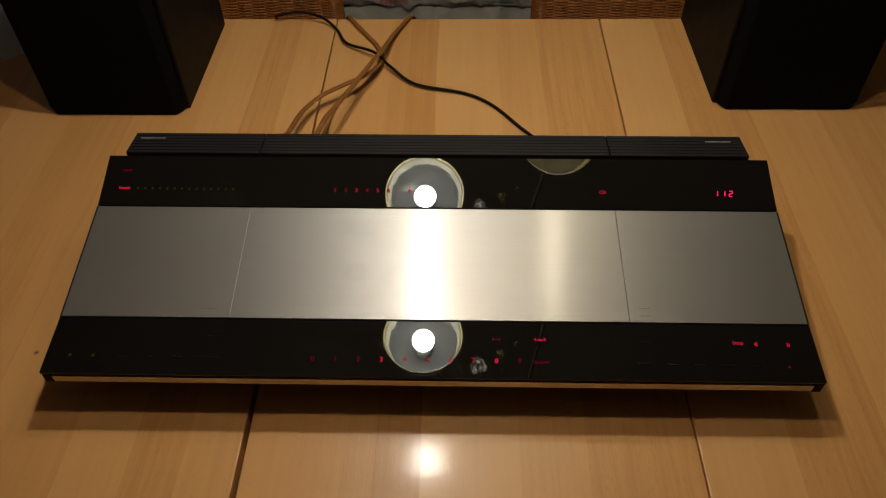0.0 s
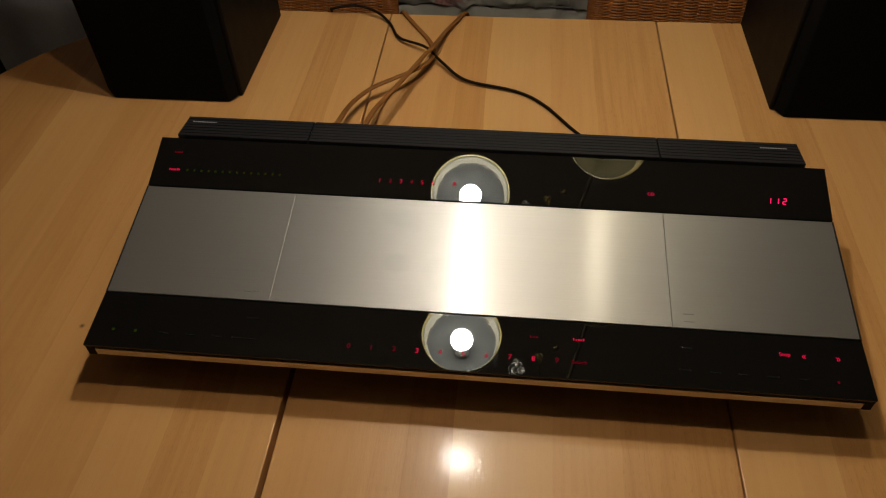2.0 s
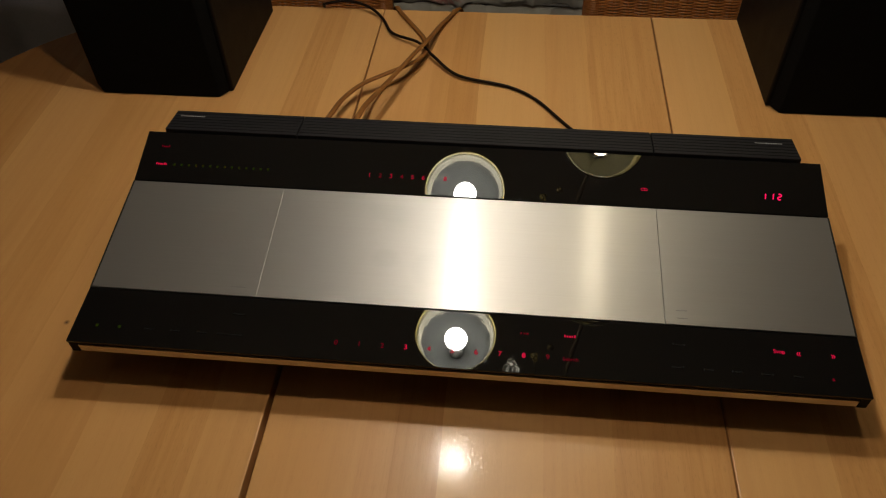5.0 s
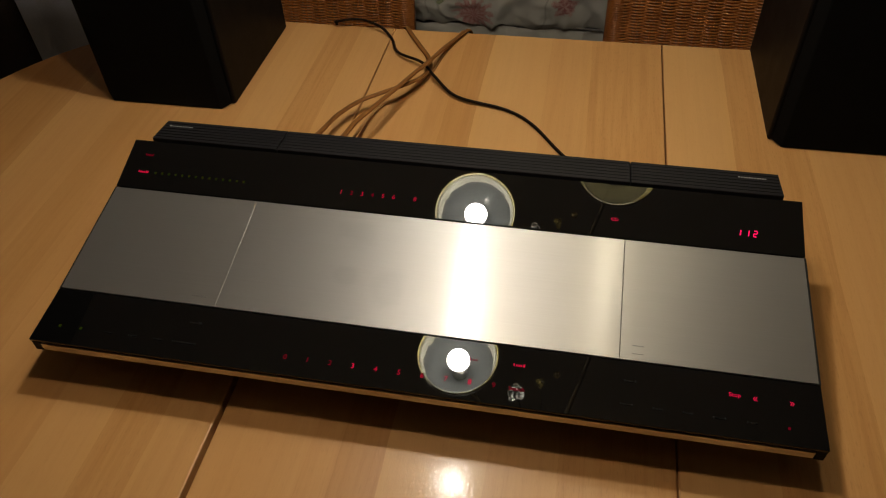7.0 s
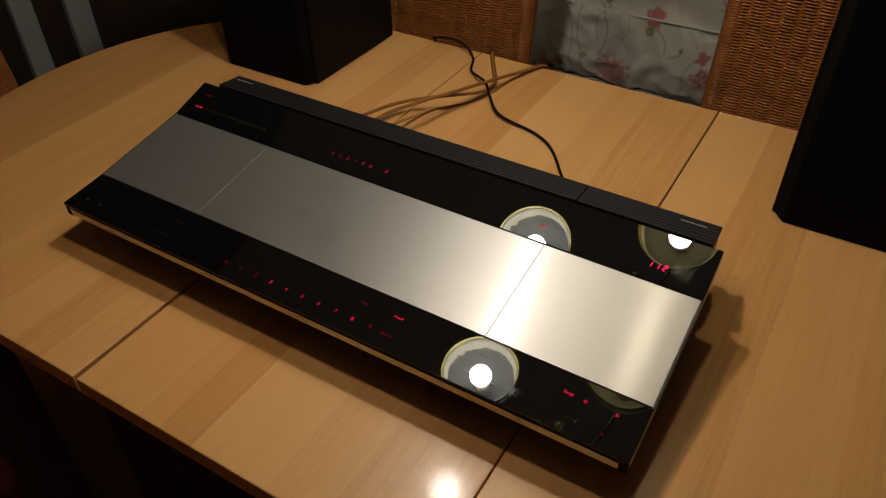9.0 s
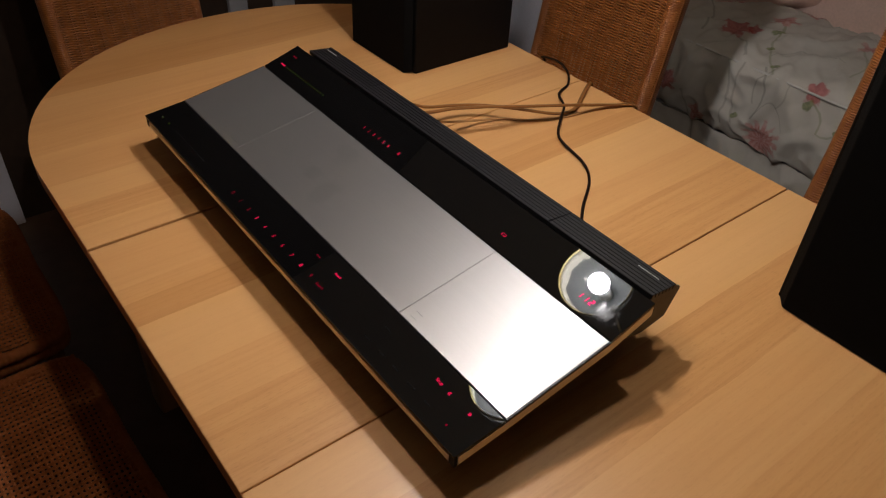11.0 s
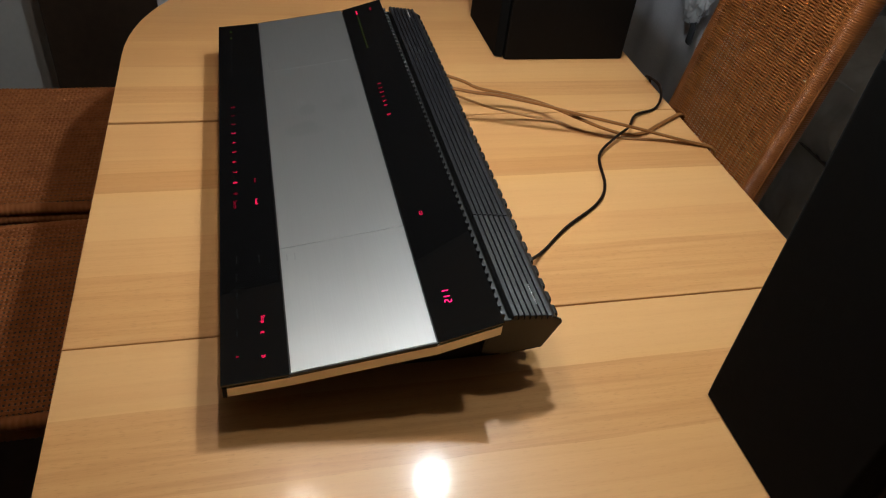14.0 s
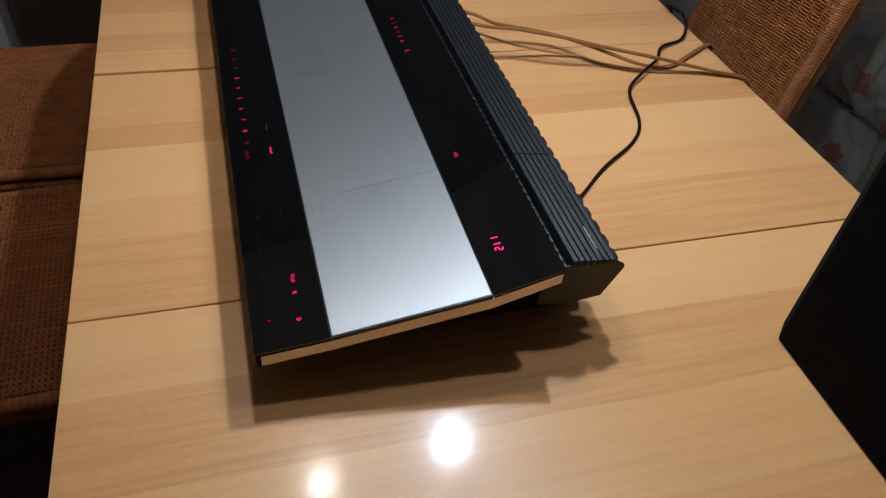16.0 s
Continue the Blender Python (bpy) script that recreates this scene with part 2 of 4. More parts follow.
def floral():
    """White cotton print: red blossoms with green leaves, thin curling stems. U runs along the seat, V up and over it."""
    k = Mat("floral_cotton", (0.6, 0.6, 0.58), 0.85, 0.0, 0.2)
    v = k.n("ShaderNodeTexCoord").outputs["UV"]
    col = k.ramp(k.noise(v, 7, 4), [(0.3, (0.52, 0.50, 0.455)), (0.7, (0.68, 0.66, 0.61))])
    rag = k.noise(v, 70, 2)
    blotch = k.noise(v, 110, 2)
    sep = k.n("ShaderNodeSeparateXYZ")
    k.link(v, sep.inputs[0])

    def blossom(col, u0, v0, size, petals, a, b):
        du, dv = k.math("SUBTRACT", sep.outputs[0], u0), k.math("SUBTRACT", sep.outputs[1], v0)
        wave = k.math("SINE", k.math("MULTIPLY", k.math("ARCTAN2", dv, du), petals))
        rad = k.math("SQRT", k.math("ADD", k.math("MULTIPLY", du, du), k.math("MULTIPLY", dv, dv)))
        edge = k.math("ADD", k.math("MULTIPLY_ADD", wave, size * 0.20, size * 0.9), k.math("MULTIPLY", k.math("SUBTRACT", rag, 0.5), size * 1.0))
        inside = k.ramp(k.math("DIVIDE", rad, edge), [(0.70, (1, 1, 1)), (1.04, (0, 0, 0))])
        hue = k.ramp(k.math("ADD", blotch, k.math("MULTIPLY", wave, 0.13)), [(0.35, a), (0.68, b)])
        return k.mix(k.math("MULTIPLY", inside, 0.78), col, hue)

    def stem(col, u0, v0, u1, v1, bend, width, tone, share):
        du, dv = u1 - u0, v1 - v0
        size = math.hypot(du, dv)
        a, b = k.math("SUBTRACT", sep.outputs[0], u0), k.math("SUBTRACT", sep.outputs[1], v0)
        along = k.math("ADD", k.math("MULTIPLY", a, du / size ** 2), k.math("MULTIPLY", b, dv / size ** 2))
        across = k.math("ADD", k.math("MULTIPLY", a, -dv / size), k.math("MULTIPLY", b, du / size))
        off = k.math("ADD", across, k.math("MULTIPLY", k.math("SINE", k.math("MULTIPLY", along, math.pi)), -bend))
        off = k.math("ABSOLUTE", k.math("ADD", off, k.math("MULTIPLY", k.math("SUBTRACT", drift, 0.5), 0.02)))
        line = k.ramp(k.math("DIVIDE", off, width), [(0.45, (1, 1, 1)), (1.0, (0, 0, 0))])
        ends = k.math("MULTIPLY", k.math("GREATER_THAN", along, 0.0), k.math("LESS_THAN", along, 1.0))
        return k.mix(k.math("MULTIPLY", k.math("MULTIPLY", line, ends), share * 0.55), col, tone)

    drift = k.noise(v, 18, 2)
    twig, moss = (0.16, 0.16, 0.13), (0.20, 0.24, 0.09)
    for u0, v0, u1, v1, bend, width, tone, share in (
            (-0.352, 0.510, -0.305, 0.405, 0.006, 0.0045, moss, 0.85), (-0.305, 0.405, -0.200, 0.235, -0.014, 0.0040, moss, 0.7), (-0.255, 0.30, -0.10, 0.40, 0.05, 0.0035, twig, 0.5),
            (-0.080, 0.225, -0.030, 0.150, 0.012, 0.0035, moss, 0.8), (-0.030, 0.150, 0.015, 0.172, -0.012, 0.0035, moss, 0.7),
            (-0.230, 0.250, -0.215, 0.110, 0.022, 0.0040, twig, 0.75), (-0.200, 0.255, -0.225, 0.15, -0.018, 0.0030, twig, 0.6), (-0.215, 0.110, -0.120, 0.110, 0.065, 0.0030, twig, 0.6),
            (-0.285, 0.240, -0.262, 0.080, -0.015, 0.0045, twig, 0.6), (-0.145, 0.230, -0.155, 0.165, 0.01, 0.0028, twig, 0.5), (-0.330, 0.230, -0.300, 0.060, 0.012, 0.0040, twig, 0.6),
            (-0.040, 0.000, 0.030, 0.070, -0.022, 0.0050, twig, 0.55), (0.030, 0.070, 0.060, 0.160, 0.012, 0.0035, twig, 0.6), (-0.410, 0.345, -0.300, 0.250, 0.014, 0.0045, twig, 0.7),
            (-0.60, 0.50, -0.48, 0.30, 0.02, 0.0050, twig, 0.7), (0.10, 0.33, 0.16, 0.22, 0.012, 0.0035, moss, 0.7), (-0.13, 0.53, -0.05, 0.33, 0.03, 0.0040, moss, 0.6),
            (-0.45, 0.10, -0.40, -0.20, 0.03, 0.0045, twig, 0.6), (0.30, -0.20, 0.42, 0.08, 0.03, 0.0045, moss, 0.6)):
        col = stem(col, u0, v0, u1, v1, bend, width, tone, share)

    red, rose, pink = (0.36, 0.05, 0.06), (0.48, 0.12, 0.12), (0.62, 0.34, 0.31)
    green, leaf = (0.13, 0.17, 0.06), (0.27, 0.31, 0.13)
    for u0, v0, size, petals, a, b in (
            (-0.170, 0.062, 0.060, 13, rose, pink), (-0.077, 0.238, 0.030, 5, red, rose), (-0.080, 0.205, 0.017, 2, green, leaf), (0.080, 0.105, 0.038, 5, red, pink),
            (0.074, 0.165, 0.021, 4, red, rose), (0.012, 0.172, 0.009, 2, green, leaf), (-0.384, 0.050, 0.034, 5, rose, pink), (-0.497, 0.114, 0.034, 6, red, rose),
            (-0.414, 0.372, 0.052, 5, red, rose), (-0.372, 0.395, 0.022, 4, red, rose), (-0.358, 0.525, 0.046, 5, rose, pink), (-0.318, 0.425, 0.022, 2, green, leaf),
            (-0.280, 0.335, 0.012, 2, green, leaf), (-0.215, 0.262, 0.014, 2, green, leaf), (-0.56, 0.57, 0.040, 3, red, rose), (-0.355, 0.673, 0.045, 5, rose, pink),
            (-0.10, 0.55, 0.045, 5, rose, pink), (-0.04, 0.50, 0.022, 2, green, leaf), (0.10, 0.36, 0.042, 5, red, pink), (-0.262, 0.10, 0.012, 2, green, leaf),
            (0.13, 0.30, 0.020, 2, green, leaf), (0.42, 0.10, 0.055, 9, rose, pink), (-0.50, -0.12, 0.04, 6, red, rose), (0.02, -0.10, 0.035, 5, red, rose)):
        col = blossom(col, u0, v0, size, petals, a, b)
    k.color(col)
    k.bump(k.noise(v, 900, 2), 0.2, 0.0005)
    return k.m


WOOD = beech()
WOOD_EDGE = plain("beech_edge", (0.50, 0.285, 0.12), 0.4, scale=90)
STEEL = brushed()
GLASS = black_glass()
CHASSIS = plain("black_plastic", (0.007, 0.0068, 0.007), 0.45, scale=200, var=0.25, bump=0.1)
VENT = plain("charcoal_plastic", (0.0110, 0.0106, 0.0128), 0.42, spec=0.32, scale=220, var=0.2, bump=0.12)
TRIM = plain("satin_aluminium", (0.62, 0.58, 0.50), 0.42, metal=1.0, var=0.04, scale=30)
RED = glow("red_led", (1.0, 0.012, 0.07), 0.48)
RED_MID = glow("red_led_mid", (1.0, 0.012, 0.06), 0.26)
RED_DIM = glow("red_led_dim", (1.0, 0.012, 0.06), 0.085)
RED_HOT = glow("red_display", (1.0, 0.008, 0.09), 1.35)
GREEN = glow("green_led_dim", (0.13, 0.5, 0.03), 0.032)
PRINT = plain("grey_print", (0.016, 0.016, 0.017), 0.04, spec=0.5, var=0.1)
PRINT_WHITE = plain("white_print", (0.62, 0.62, 0.64), 0.5, var=0.1)
PRINT_STEEL = plain("etched_steel", (0.36, 0.36, 0.37), 0.55, metal=1.0, var=0.1)
SPEAKER = plain("black_ash", (0.004, 0.0034, 0.0032), 0.55, spec=0.11, scale=120, var=0.35, bump=0.15)
GRILLE = plain("black_cloth", (0.0025, 0.0025, 0.0025), 0.95, spec=0.1, scale=700, var=0.4, bump=0.4)
CORD = plain("black_rubber", (0.011, 0.006, 0.004), 0.6, spec=0.10, scale=150, var=0.2)
BROWN_CORD = plain("brown_cable", (0.22, 0.092, 0.024), 0.5, spec=0.15, scale=150, var=0.2)
TAN_CORD = plain("tan_cable", (0.36, 0.19, 0.07), 0.45, spec=0.3, scale=150, var=0.2)
CANE = rattan("rattan_cane", (0.24, 0.076, 0.016), (0.46, 0.166, 0.037))
CANE_SEAT = rattan("rattan_seat_cane", (0.24, 0.080, 0.022), (0.38, 0.138, 0.040), 0.65, 0.12)
CANE_END = plain("split_cane", (0.66, 0.50, 0.28), 0.6, scale=300)
CANE_LEG = plain("bamboo_leg", (0.20, 0.09, 0.03), 0.4, scale=60)
FLORAL = floral()
PALE_CORD = plain("white_piping", (0.66, 0.66, 0.63), 0.8, scale=200)
PIPING = plain("dark_piping", (0.22, 0.21, 0.20), 0.8, scale=200)
CURTAIN = plain("lilac_grey_cloth", (0.76, 0.75, 0.80), 0.9, spec=0.2, scale=160, var=0.08, bump=0.2)
THROW = plain("grey_cloth", (0.30, 0.30, 0.335), 0.9, spec=0.2, scale=160, var=0.15, bump=0.3)
BEIGE = plain("beige_cloth", (0.80, 0.61, 0.53), 0.9, spec=0.2, scale=120, var=0.12, bump=0.2)
DARKCLOTH = plain("dark_cloth", (0.07, 0.07, 0.08), 0.8, scale=120, var=0.2)
BAG = plain("white_plastic", (0.62, 0.62, 0.64), 0.3, scale=40, var=0.1)
DARKWOOD = plain("dark_stained_wood", (0.036, 0.021, 0.012), 0.5, scale=40, var=0.35, bump=0.1)
PALE_WALL = plain("pale_lilac_paint", (0.62, 0.60, 0.64), 0.6, scale=50, var=0.06)
PALE = plain("pale_grey_paint", (0.34, 0.34, 0.35), 0.6, scale=50, var=0.06)
WALL = plain("grey_white_plaster", (0.52, 0.50, 0.49), 0.85, spec=0.2, scale=60, var=0.06, bump=0.2, world=True)
CEIL = plain("cream_ceiling", (0.72, 0.66, 0.56), 0.9, spec=0.2, scale=40, var=0.04, world=True)
FLOOR = plain("brown_floor", (0.10, 0.06, 0.035), 0.5, scale=20, var=0.3, world=True)
BRASS = plain("aged_brass", (0.62, 0.47, 0.20), 0.32, metal=1.0, var=0.15, scale=60)
RIM = plain("yellow_glass_rim", (0.44, 0.36, 0.12), 0.3, scale=40, var=0.1)
PETAL = plain("white_glass_petal", (0.95, 0.95, 0.93), 0.38, metal=0.92, scale=40, var=0.1)
DARK_BRASS = plain("tarnished_brass", (0.22, 0.18, 0.11), 0.5, metal=1.0, var=0.15, scale=60)
CERAMIC = plain("white_ceramic", (0.72, 0.70, 0.64), 0.4, var=0.06, scale=60)
YELLOW = plain("amber_glass", (0.45, 0.36, 0.10), 0.3, scale=40, var=0.2)


def shade_inside(name, pale, dark):
    """Smoky frosted glass whose pale band ends in an uneven line; bulb glare is in its colours."""
    k = Mat(name, (0.1, 0.1, 0.1), 0.5, 0.0, 0.4)
    v = k.coords()
    sep = k.n("ShaderNodeSeparateXYZ")
    k.link(v, sep.inputs[0])
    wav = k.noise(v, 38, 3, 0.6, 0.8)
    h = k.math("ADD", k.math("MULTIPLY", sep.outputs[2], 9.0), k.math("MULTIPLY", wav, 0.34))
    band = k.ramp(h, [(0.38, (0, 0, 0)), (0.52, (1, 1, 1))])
    # past the band the tone lightens towards the top: bulb glare in the colour
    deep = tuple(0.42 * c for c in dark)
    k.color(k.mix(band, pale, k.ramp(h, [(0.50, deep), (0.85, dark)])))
    clear = k.n("ShaderNodeBsdfTransparent")
    clear.inputs[0].default_value = (0.92, 0.92, 0.90, 1)
    both = k.n("ShaderNodeMixShader")
    k.link(k.math("MULTIPLY_ADD", band, 0.34, 0.34), both.inputs[0])
    k.link(k.b.outputs[0], both.inputs[1])
    k.link(clear.outputs[0], both.inputs[2])
    k.link(both.outputs[0], k.t.nodes["Material Output"].inputs[0])
    return k.m


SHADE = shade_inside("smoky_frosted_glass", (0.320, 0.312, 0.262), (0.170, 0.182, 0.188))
# paler, yellower colours hold the glow that this shade's weak bulb lacks
SHADE_WARM_GLOW = shade_inside("yellow_glow_frosted_glass", (0.40, 0.34, 0.15), (0.13, 0.12, 0.065))


# ---- mesh helpers ----------------------------------------------------------
def mesh_object(name, me, mat, parent=None, label="", smooth=False):
    me.materials.append(mat)
    if smooth:
        me.polygons.foreach_set("use_smooth", [True] * len(me.polygons))
    ob = new(name, me)
    if parent:
        ob.parent = parent
    if label:
        ob["label"] = label
    return ob


def part(name, bm, mat, parent=None, label="", smooth=False):
    me = bpy.data.meshes.new(name)
    bmesh.ops.recalc_face_normals(bm, faces=bm.faces)
    bm.to_mesh(me)
    bm.free()
    return mesh_object(name, me, mat, parent, label, smooth)


def arrays(name, verts, faces, mat, parent=None, label="", smooth=False):
    me = bpy.data.meshes.new(name)
    me.from_pydata([tuple(map(float, v)) for v in verts], [], [tuple(map(int, f)) for f in faces])
    me.update()
    return mesh_object(name, me, mat, parent, label, smooth)


def thing(name, label, category, at=(0, 0, 0), group=""):
    e = new(name)
    e.empty_display_size = 0.05
    e.location = at
    return tagged(e, label, category, group)


def box(x0, x1, y0, y1, z0, z1, bevel=0.0, seg=2, bm=None):
    bm = bm or bmesh.new()
    r = bmesh.ops.create_cube(bm, size=1.0, matrix=Matrix.Translation(((x0 + x1) / 2, (y0 + y1) / 2, (z0 + z1) / 2)) @ Matrix.Diagonal((x1 - x0, y1 - y0, z1 - z0, 1)))
    if bevel:
        es = list({e for v in r["verts"] for e in v.link_edges})
        bmesh.ops.bevel(bm, geom=es, offset=bevel, segments=seg, affect="EDGES", profile=0.5)
    return bm


def prism(profile, x0, x1, bevel=0.0, seg=2):
    """A (y, z) outline drawn out along x."""
    bm = bmesh.new()
    a = [bm.verts.new((x0, y, z)) for y, z in profile]
    b = [bm.verts.new((x1, y, z)) for y, z in profile]
    n = len(profile)
    bm.faces.new(a)
    bm.faces.new(b[::-1])
    for i in range(n):
        bm.faces.new((a[i], b[i], b[(i + 1) % n], a[(i + 1) % n]))
    if bevel:
        bmesh.ops.bevel(bm, geom=list(bm.edges), offset=bevel, segments=seg, affect="EDGES", profile=0.5)
    return bm


def plate(outline, z0, z1, bevel=0.0):
    """An (x, y) outline given thickness."""
    bm = bmesh.new()
    a = [bm.verts.new((x, y, z0)) for x, y in outline]
    b = [bm.verts.new((x, y, z1)) for x, y in outline]
    n = len(outline)
    bm.faces.new(a[::-1])
    bm.faces.new(b)
    for i in range(n):
        bm.faces.new((a[i], a[(i + 1) % n], b[(i + 1) % n], b[i]))
    if bevel:
        es = [e for e in bm.edges if abs(e.verts[0].co.z - e.verts[1].co.z) < 1e-6]
        bmesh.ops.bevel(bm, geom=es, offset=bevel, segments=2, affect="EDGES", profile=0.5)
    return bm


def lathe(profile, seg=48, closed=False):
    """(r, z) points turned round the z axis."""
    bm = bmesh.new()
    rings = []
    for r, z in profile:
        rings.append([bm.verts.new((r * math.cos(2 * math.pi * i / seg), r * math.sin(2 * math.pi * i / seg), z)) for i in range(seg)])
    for a, b in zip(rings, rings[1:] + (rings[:1] if closed else [])):
        for i in range(seg):
            bm.faces.new((a[i], a[(i + 1) % seg], b[(i + 1) % seg], b[i]))
    return bm


def smooth_path(pts, per=10):
    """Catmull-Rom through the points."""
    p = [np.array(q, float) for q in pts]
    p = [2 * p[0] - p[1]] + p + [2 * p[-1] - p[-2]]
    out = []
    for i in range(1, len(p) - 2):
        for s in np.linspace(0, 1, per, endpoint=False):
            a, b, c, d = p[i - 1], p[i], p[i + 1], p[i + 2]
            out.append(0.5 * (2 * b + (c - a) * s + (2 * a - 5 * b + 4 * c - d) * s * s + (3 * b - a - 3 * c + d) * s ** 3))
    out.append(p[-2])
    return np.array(out)


def sweep(path, rx, rz=None, seg=8, ripple=None):
    """A tube along a path; rx across, rz up; ripple(i) scales the ring."""
    rz = rz or rx
    path = np.array(path, float)
    verts, faces = [], []
    tang = np.gradient(path, axis=0)
    tang /= np.linalg.norm(tang, axis=1)[:, None] + 1e-9
    ref = np.array((0, 0, 1.0))
    for i, (p, t) in enumerate(zip(path, tang)):
        r = ref if abs(t[2]) < 0.95 else np.array((0, 1.0, 0))
        s = np.cross(t, r)
        s /= np.linalg.norm(s)
        u = np.cross(s, t)
        q = ripple(i) if ripple else 1.0
        for j in range(seg):
            a = 2 * math.pi * j / seg
            verts.append(p + q * (rx * math.cos(a) * s + rz * math.sin(a) * u))
    n = len(path)
    for i in range(n - 1):
        for j in range(seg):
            faces.append((i * seg + j, i * seg + (j + 1) % seg, (i + 1) * seg + (j + 1) % seg, (i + 1) * seg + j))
    faces.append(tuple(range(seg))[::-1])
    faces.append(tuple(range((n - 1) * seg, n * seg)))
    return verts, faces


def lettering(name, text, size, mat, parent, m, label=""):
    """Flat letters in the built-in font, as a mesh at the pose m."""
    cu = bpy.data.curves.new(name, "FONT")
    cu.body, cu.size, cu.align_x, cu.align_y = text, size, "CENTER", "CENTER"
    cu.offset = size * 0.012
    tmp = bpy.data.objects.new(name, cu)
    me = bpy.data.meshes.new_from_object(tmp)
    bpy.data.objects.remove(tmp)
    me.materials.clear()
    ob = mesh_object(name, me, mat, parent, label)
    ob.matrix_basis = m
    return ob


def bars(name, w, h, mat, parent, m, count=1, label=""):
    """A row of plain bars in the place of small writing."""
    bm = bmesh.new()
    for i in range(count):
        x0 = -w / 2 + i * w / count
        wide, tall = (0.8, 1.0) if count == 1 else (0.45 + 0.3 * ((i * 7) % 5) / 4, 0.68 + 0.32 * ((i * 3) % 4 == 0))
        box(x0, x0 + w / count * wide, -h / 2, h * (tall - 0.5), -0.0002, 0.0002, bm=bm)
    ob = part(name, bm, mat, parent, label)
    ob.matrix_basis = m
    return ob


# ---- the room --------------------------------------------------------------
def structure(name, bm, mat, label):
    return tagged(part(name, bm, mat), label, name.split("_")[0], kind="structure")


structure("floor", box(-2.0, 2.6, -2.6, 2.9, -0.1, 0.0), FLOOR, "dark brown wooden floor under the table")
structure("ceiling", box(-2.0, 2.6, -2.6, 2.9, 2.45, 2.55), CEIL, "plain cream painted ceiling above the table")
structure("wall_west", box(-1.72, -1.6, -2.6, 2.9, 0, 2.45), WALL, "plain grey-white plastered wall")
structure("wall_east", box(2.48, 2.6, -2.6, 2.9, 0, 2.45), WALL, "plain grey-white plastered wall")
structure("wall_south", box(-1.6, 2.48, -2.6, -2.48, 0, 2.45), WALL, "plain grey-white plastered wall")
structure("wall_north", box(-1.6, 2.48, 2.78, 2.9, 0, 2.45), WALL, "plain grey-white plastered wall")

# ---- the dining table ------------------------------------------------------
TOP = 0.75
CX, CY, HALF = 0.041, 0.300, 0.462          # middle of the table, half its depth
J1, J2 = -0.183, 0.2635                     # the two joints of the leaf


def end_curve(side):
    """The rounded end, from the front edge to the back one."""
    pts = []
    for i in range(41):
        a = -math.pi / 2 + math.pi * i / 40
        s, c = math.sin(a), max(0.0, math.cos(a))
        y = CY + HALF * math.copysign(abs(s) ** (2 / 2.08), s)
        pts.append((CX + side * (0.441 + 0.438 * c ** (2 / 2.08)), y))
    return pts


table = thing("dining_table", "extending dining table with a beech veneer top and rounded ends", "dining table", (CX, CY, 0))


def on_table(ob):
    ob.matrix_parent_inverse = Matrix.Translation((-CX, -CY, 0))
    return ob


left = [(J1 - 0.0030, CY - HALF), (J1 - 0.0012, CY + HALF)] + end_curve(-1)[::-1]
mid = [(J1 + 0.0030, CY - HALF), (J2 - 0.0005, CY - HALF), (J2 - 0.0010, CY + HALF), (J1 + 0.0002, CY + HALF)]
right = [(J2 + 0.0006, CY - HALF)] + end_curve(1) + [(J2 + 0.0014, CY + HALF)]
for nm, outline in (("tabletop_half", left), ("tabletop_leaf", mid), ("tabletop_half", right)):
    on_table(part(nm, plate(outline, TOP - 0.026, TOP, 0.0015), WOOD, table))
on_table(part("apron", box(-0.55, 0.63, -0.05, -0.025, 0.63, 0.724, 0.002), WOOD_EDGE, table))
on_table(part("apron", box(-0.55, 0.63, 0.625, 0.65, 0.63, 0.724, 0.002), WOOD_EDGE, table))
on_table(part("apron", box(-0.575, -0.55, -0.05, 0.65, 0.63, 0.724, 0.002), WOOD_EDGE, table))
on_table(part("apron", box(0.63, 0.655, -0.05, 0.65, 0.63, 0.724, 0.002), WOOD_EDGE, table))
for lx in (-0.56, 0.64):
    for ly in (-0.035, 0.635):
        on_table(part("leg", box(lx - 0.032, lx + 0.032, ly - 0.032, ly + 0.032, 0, 0.724, 0.006), WOOD_EDGE, table))

# ---- the music system ------------------------------------------------------
# outline of the sloping top from front to back: two glass strips and a steel one between
F0, F1, B0, B1 = (0.0, 0.8085), (0.0635, 0.8155), (0.203, 0.8390), (0.2665, 0.8590)
W = 0.380


def slope(a, b):
    return math.degrees(math.atan2(b[1] - a[1], b[0] - a[0]))


def on_strip(a, b, x, y, lift=0.0004):
    """A pose lying on the strip from a to b, at the plan place x, y."""
    z = a[1] + (b[1] - a[1]) * (y - a[0]) / (b[0] - a[0])
    g = math.atan2(b[1] - a[1], b[0] - a[0])
    return pose(x, y - lift * math.sin(g), z + lift * math.cos(g), math.degrees(g))


def strip(a, b, thick, da=0.0, db=0.0, drop=0.0):
    """The (y, z) outline of a slab under the line from a to b."""
    g = math.atan2(b[1] - a[1], b[0] - a[0])
    d = np.array((math.cos(g), math.sin(g)))
    n = np.array((-math.sin(g), math.cos(g)))
    p, q = np.array(a) + d * da - n * drop, np.array(b) - d * db - n * drop
    return [tuple(p), tuple(q), tuple(q - n * thick), tuple(p - n * thick)]


hifi = thing("music_system", "flat black glass and brushed steel stereo music system on the table", "stereo system", (0, 0.15, 0.75))


hifi.rotation_euler = (0, radians(0.3), 0)


def on_hifi(ob):
    ob.matrix_parent_inverse = Matrix.Translation((0, -0.15, -0.75))
    return ob


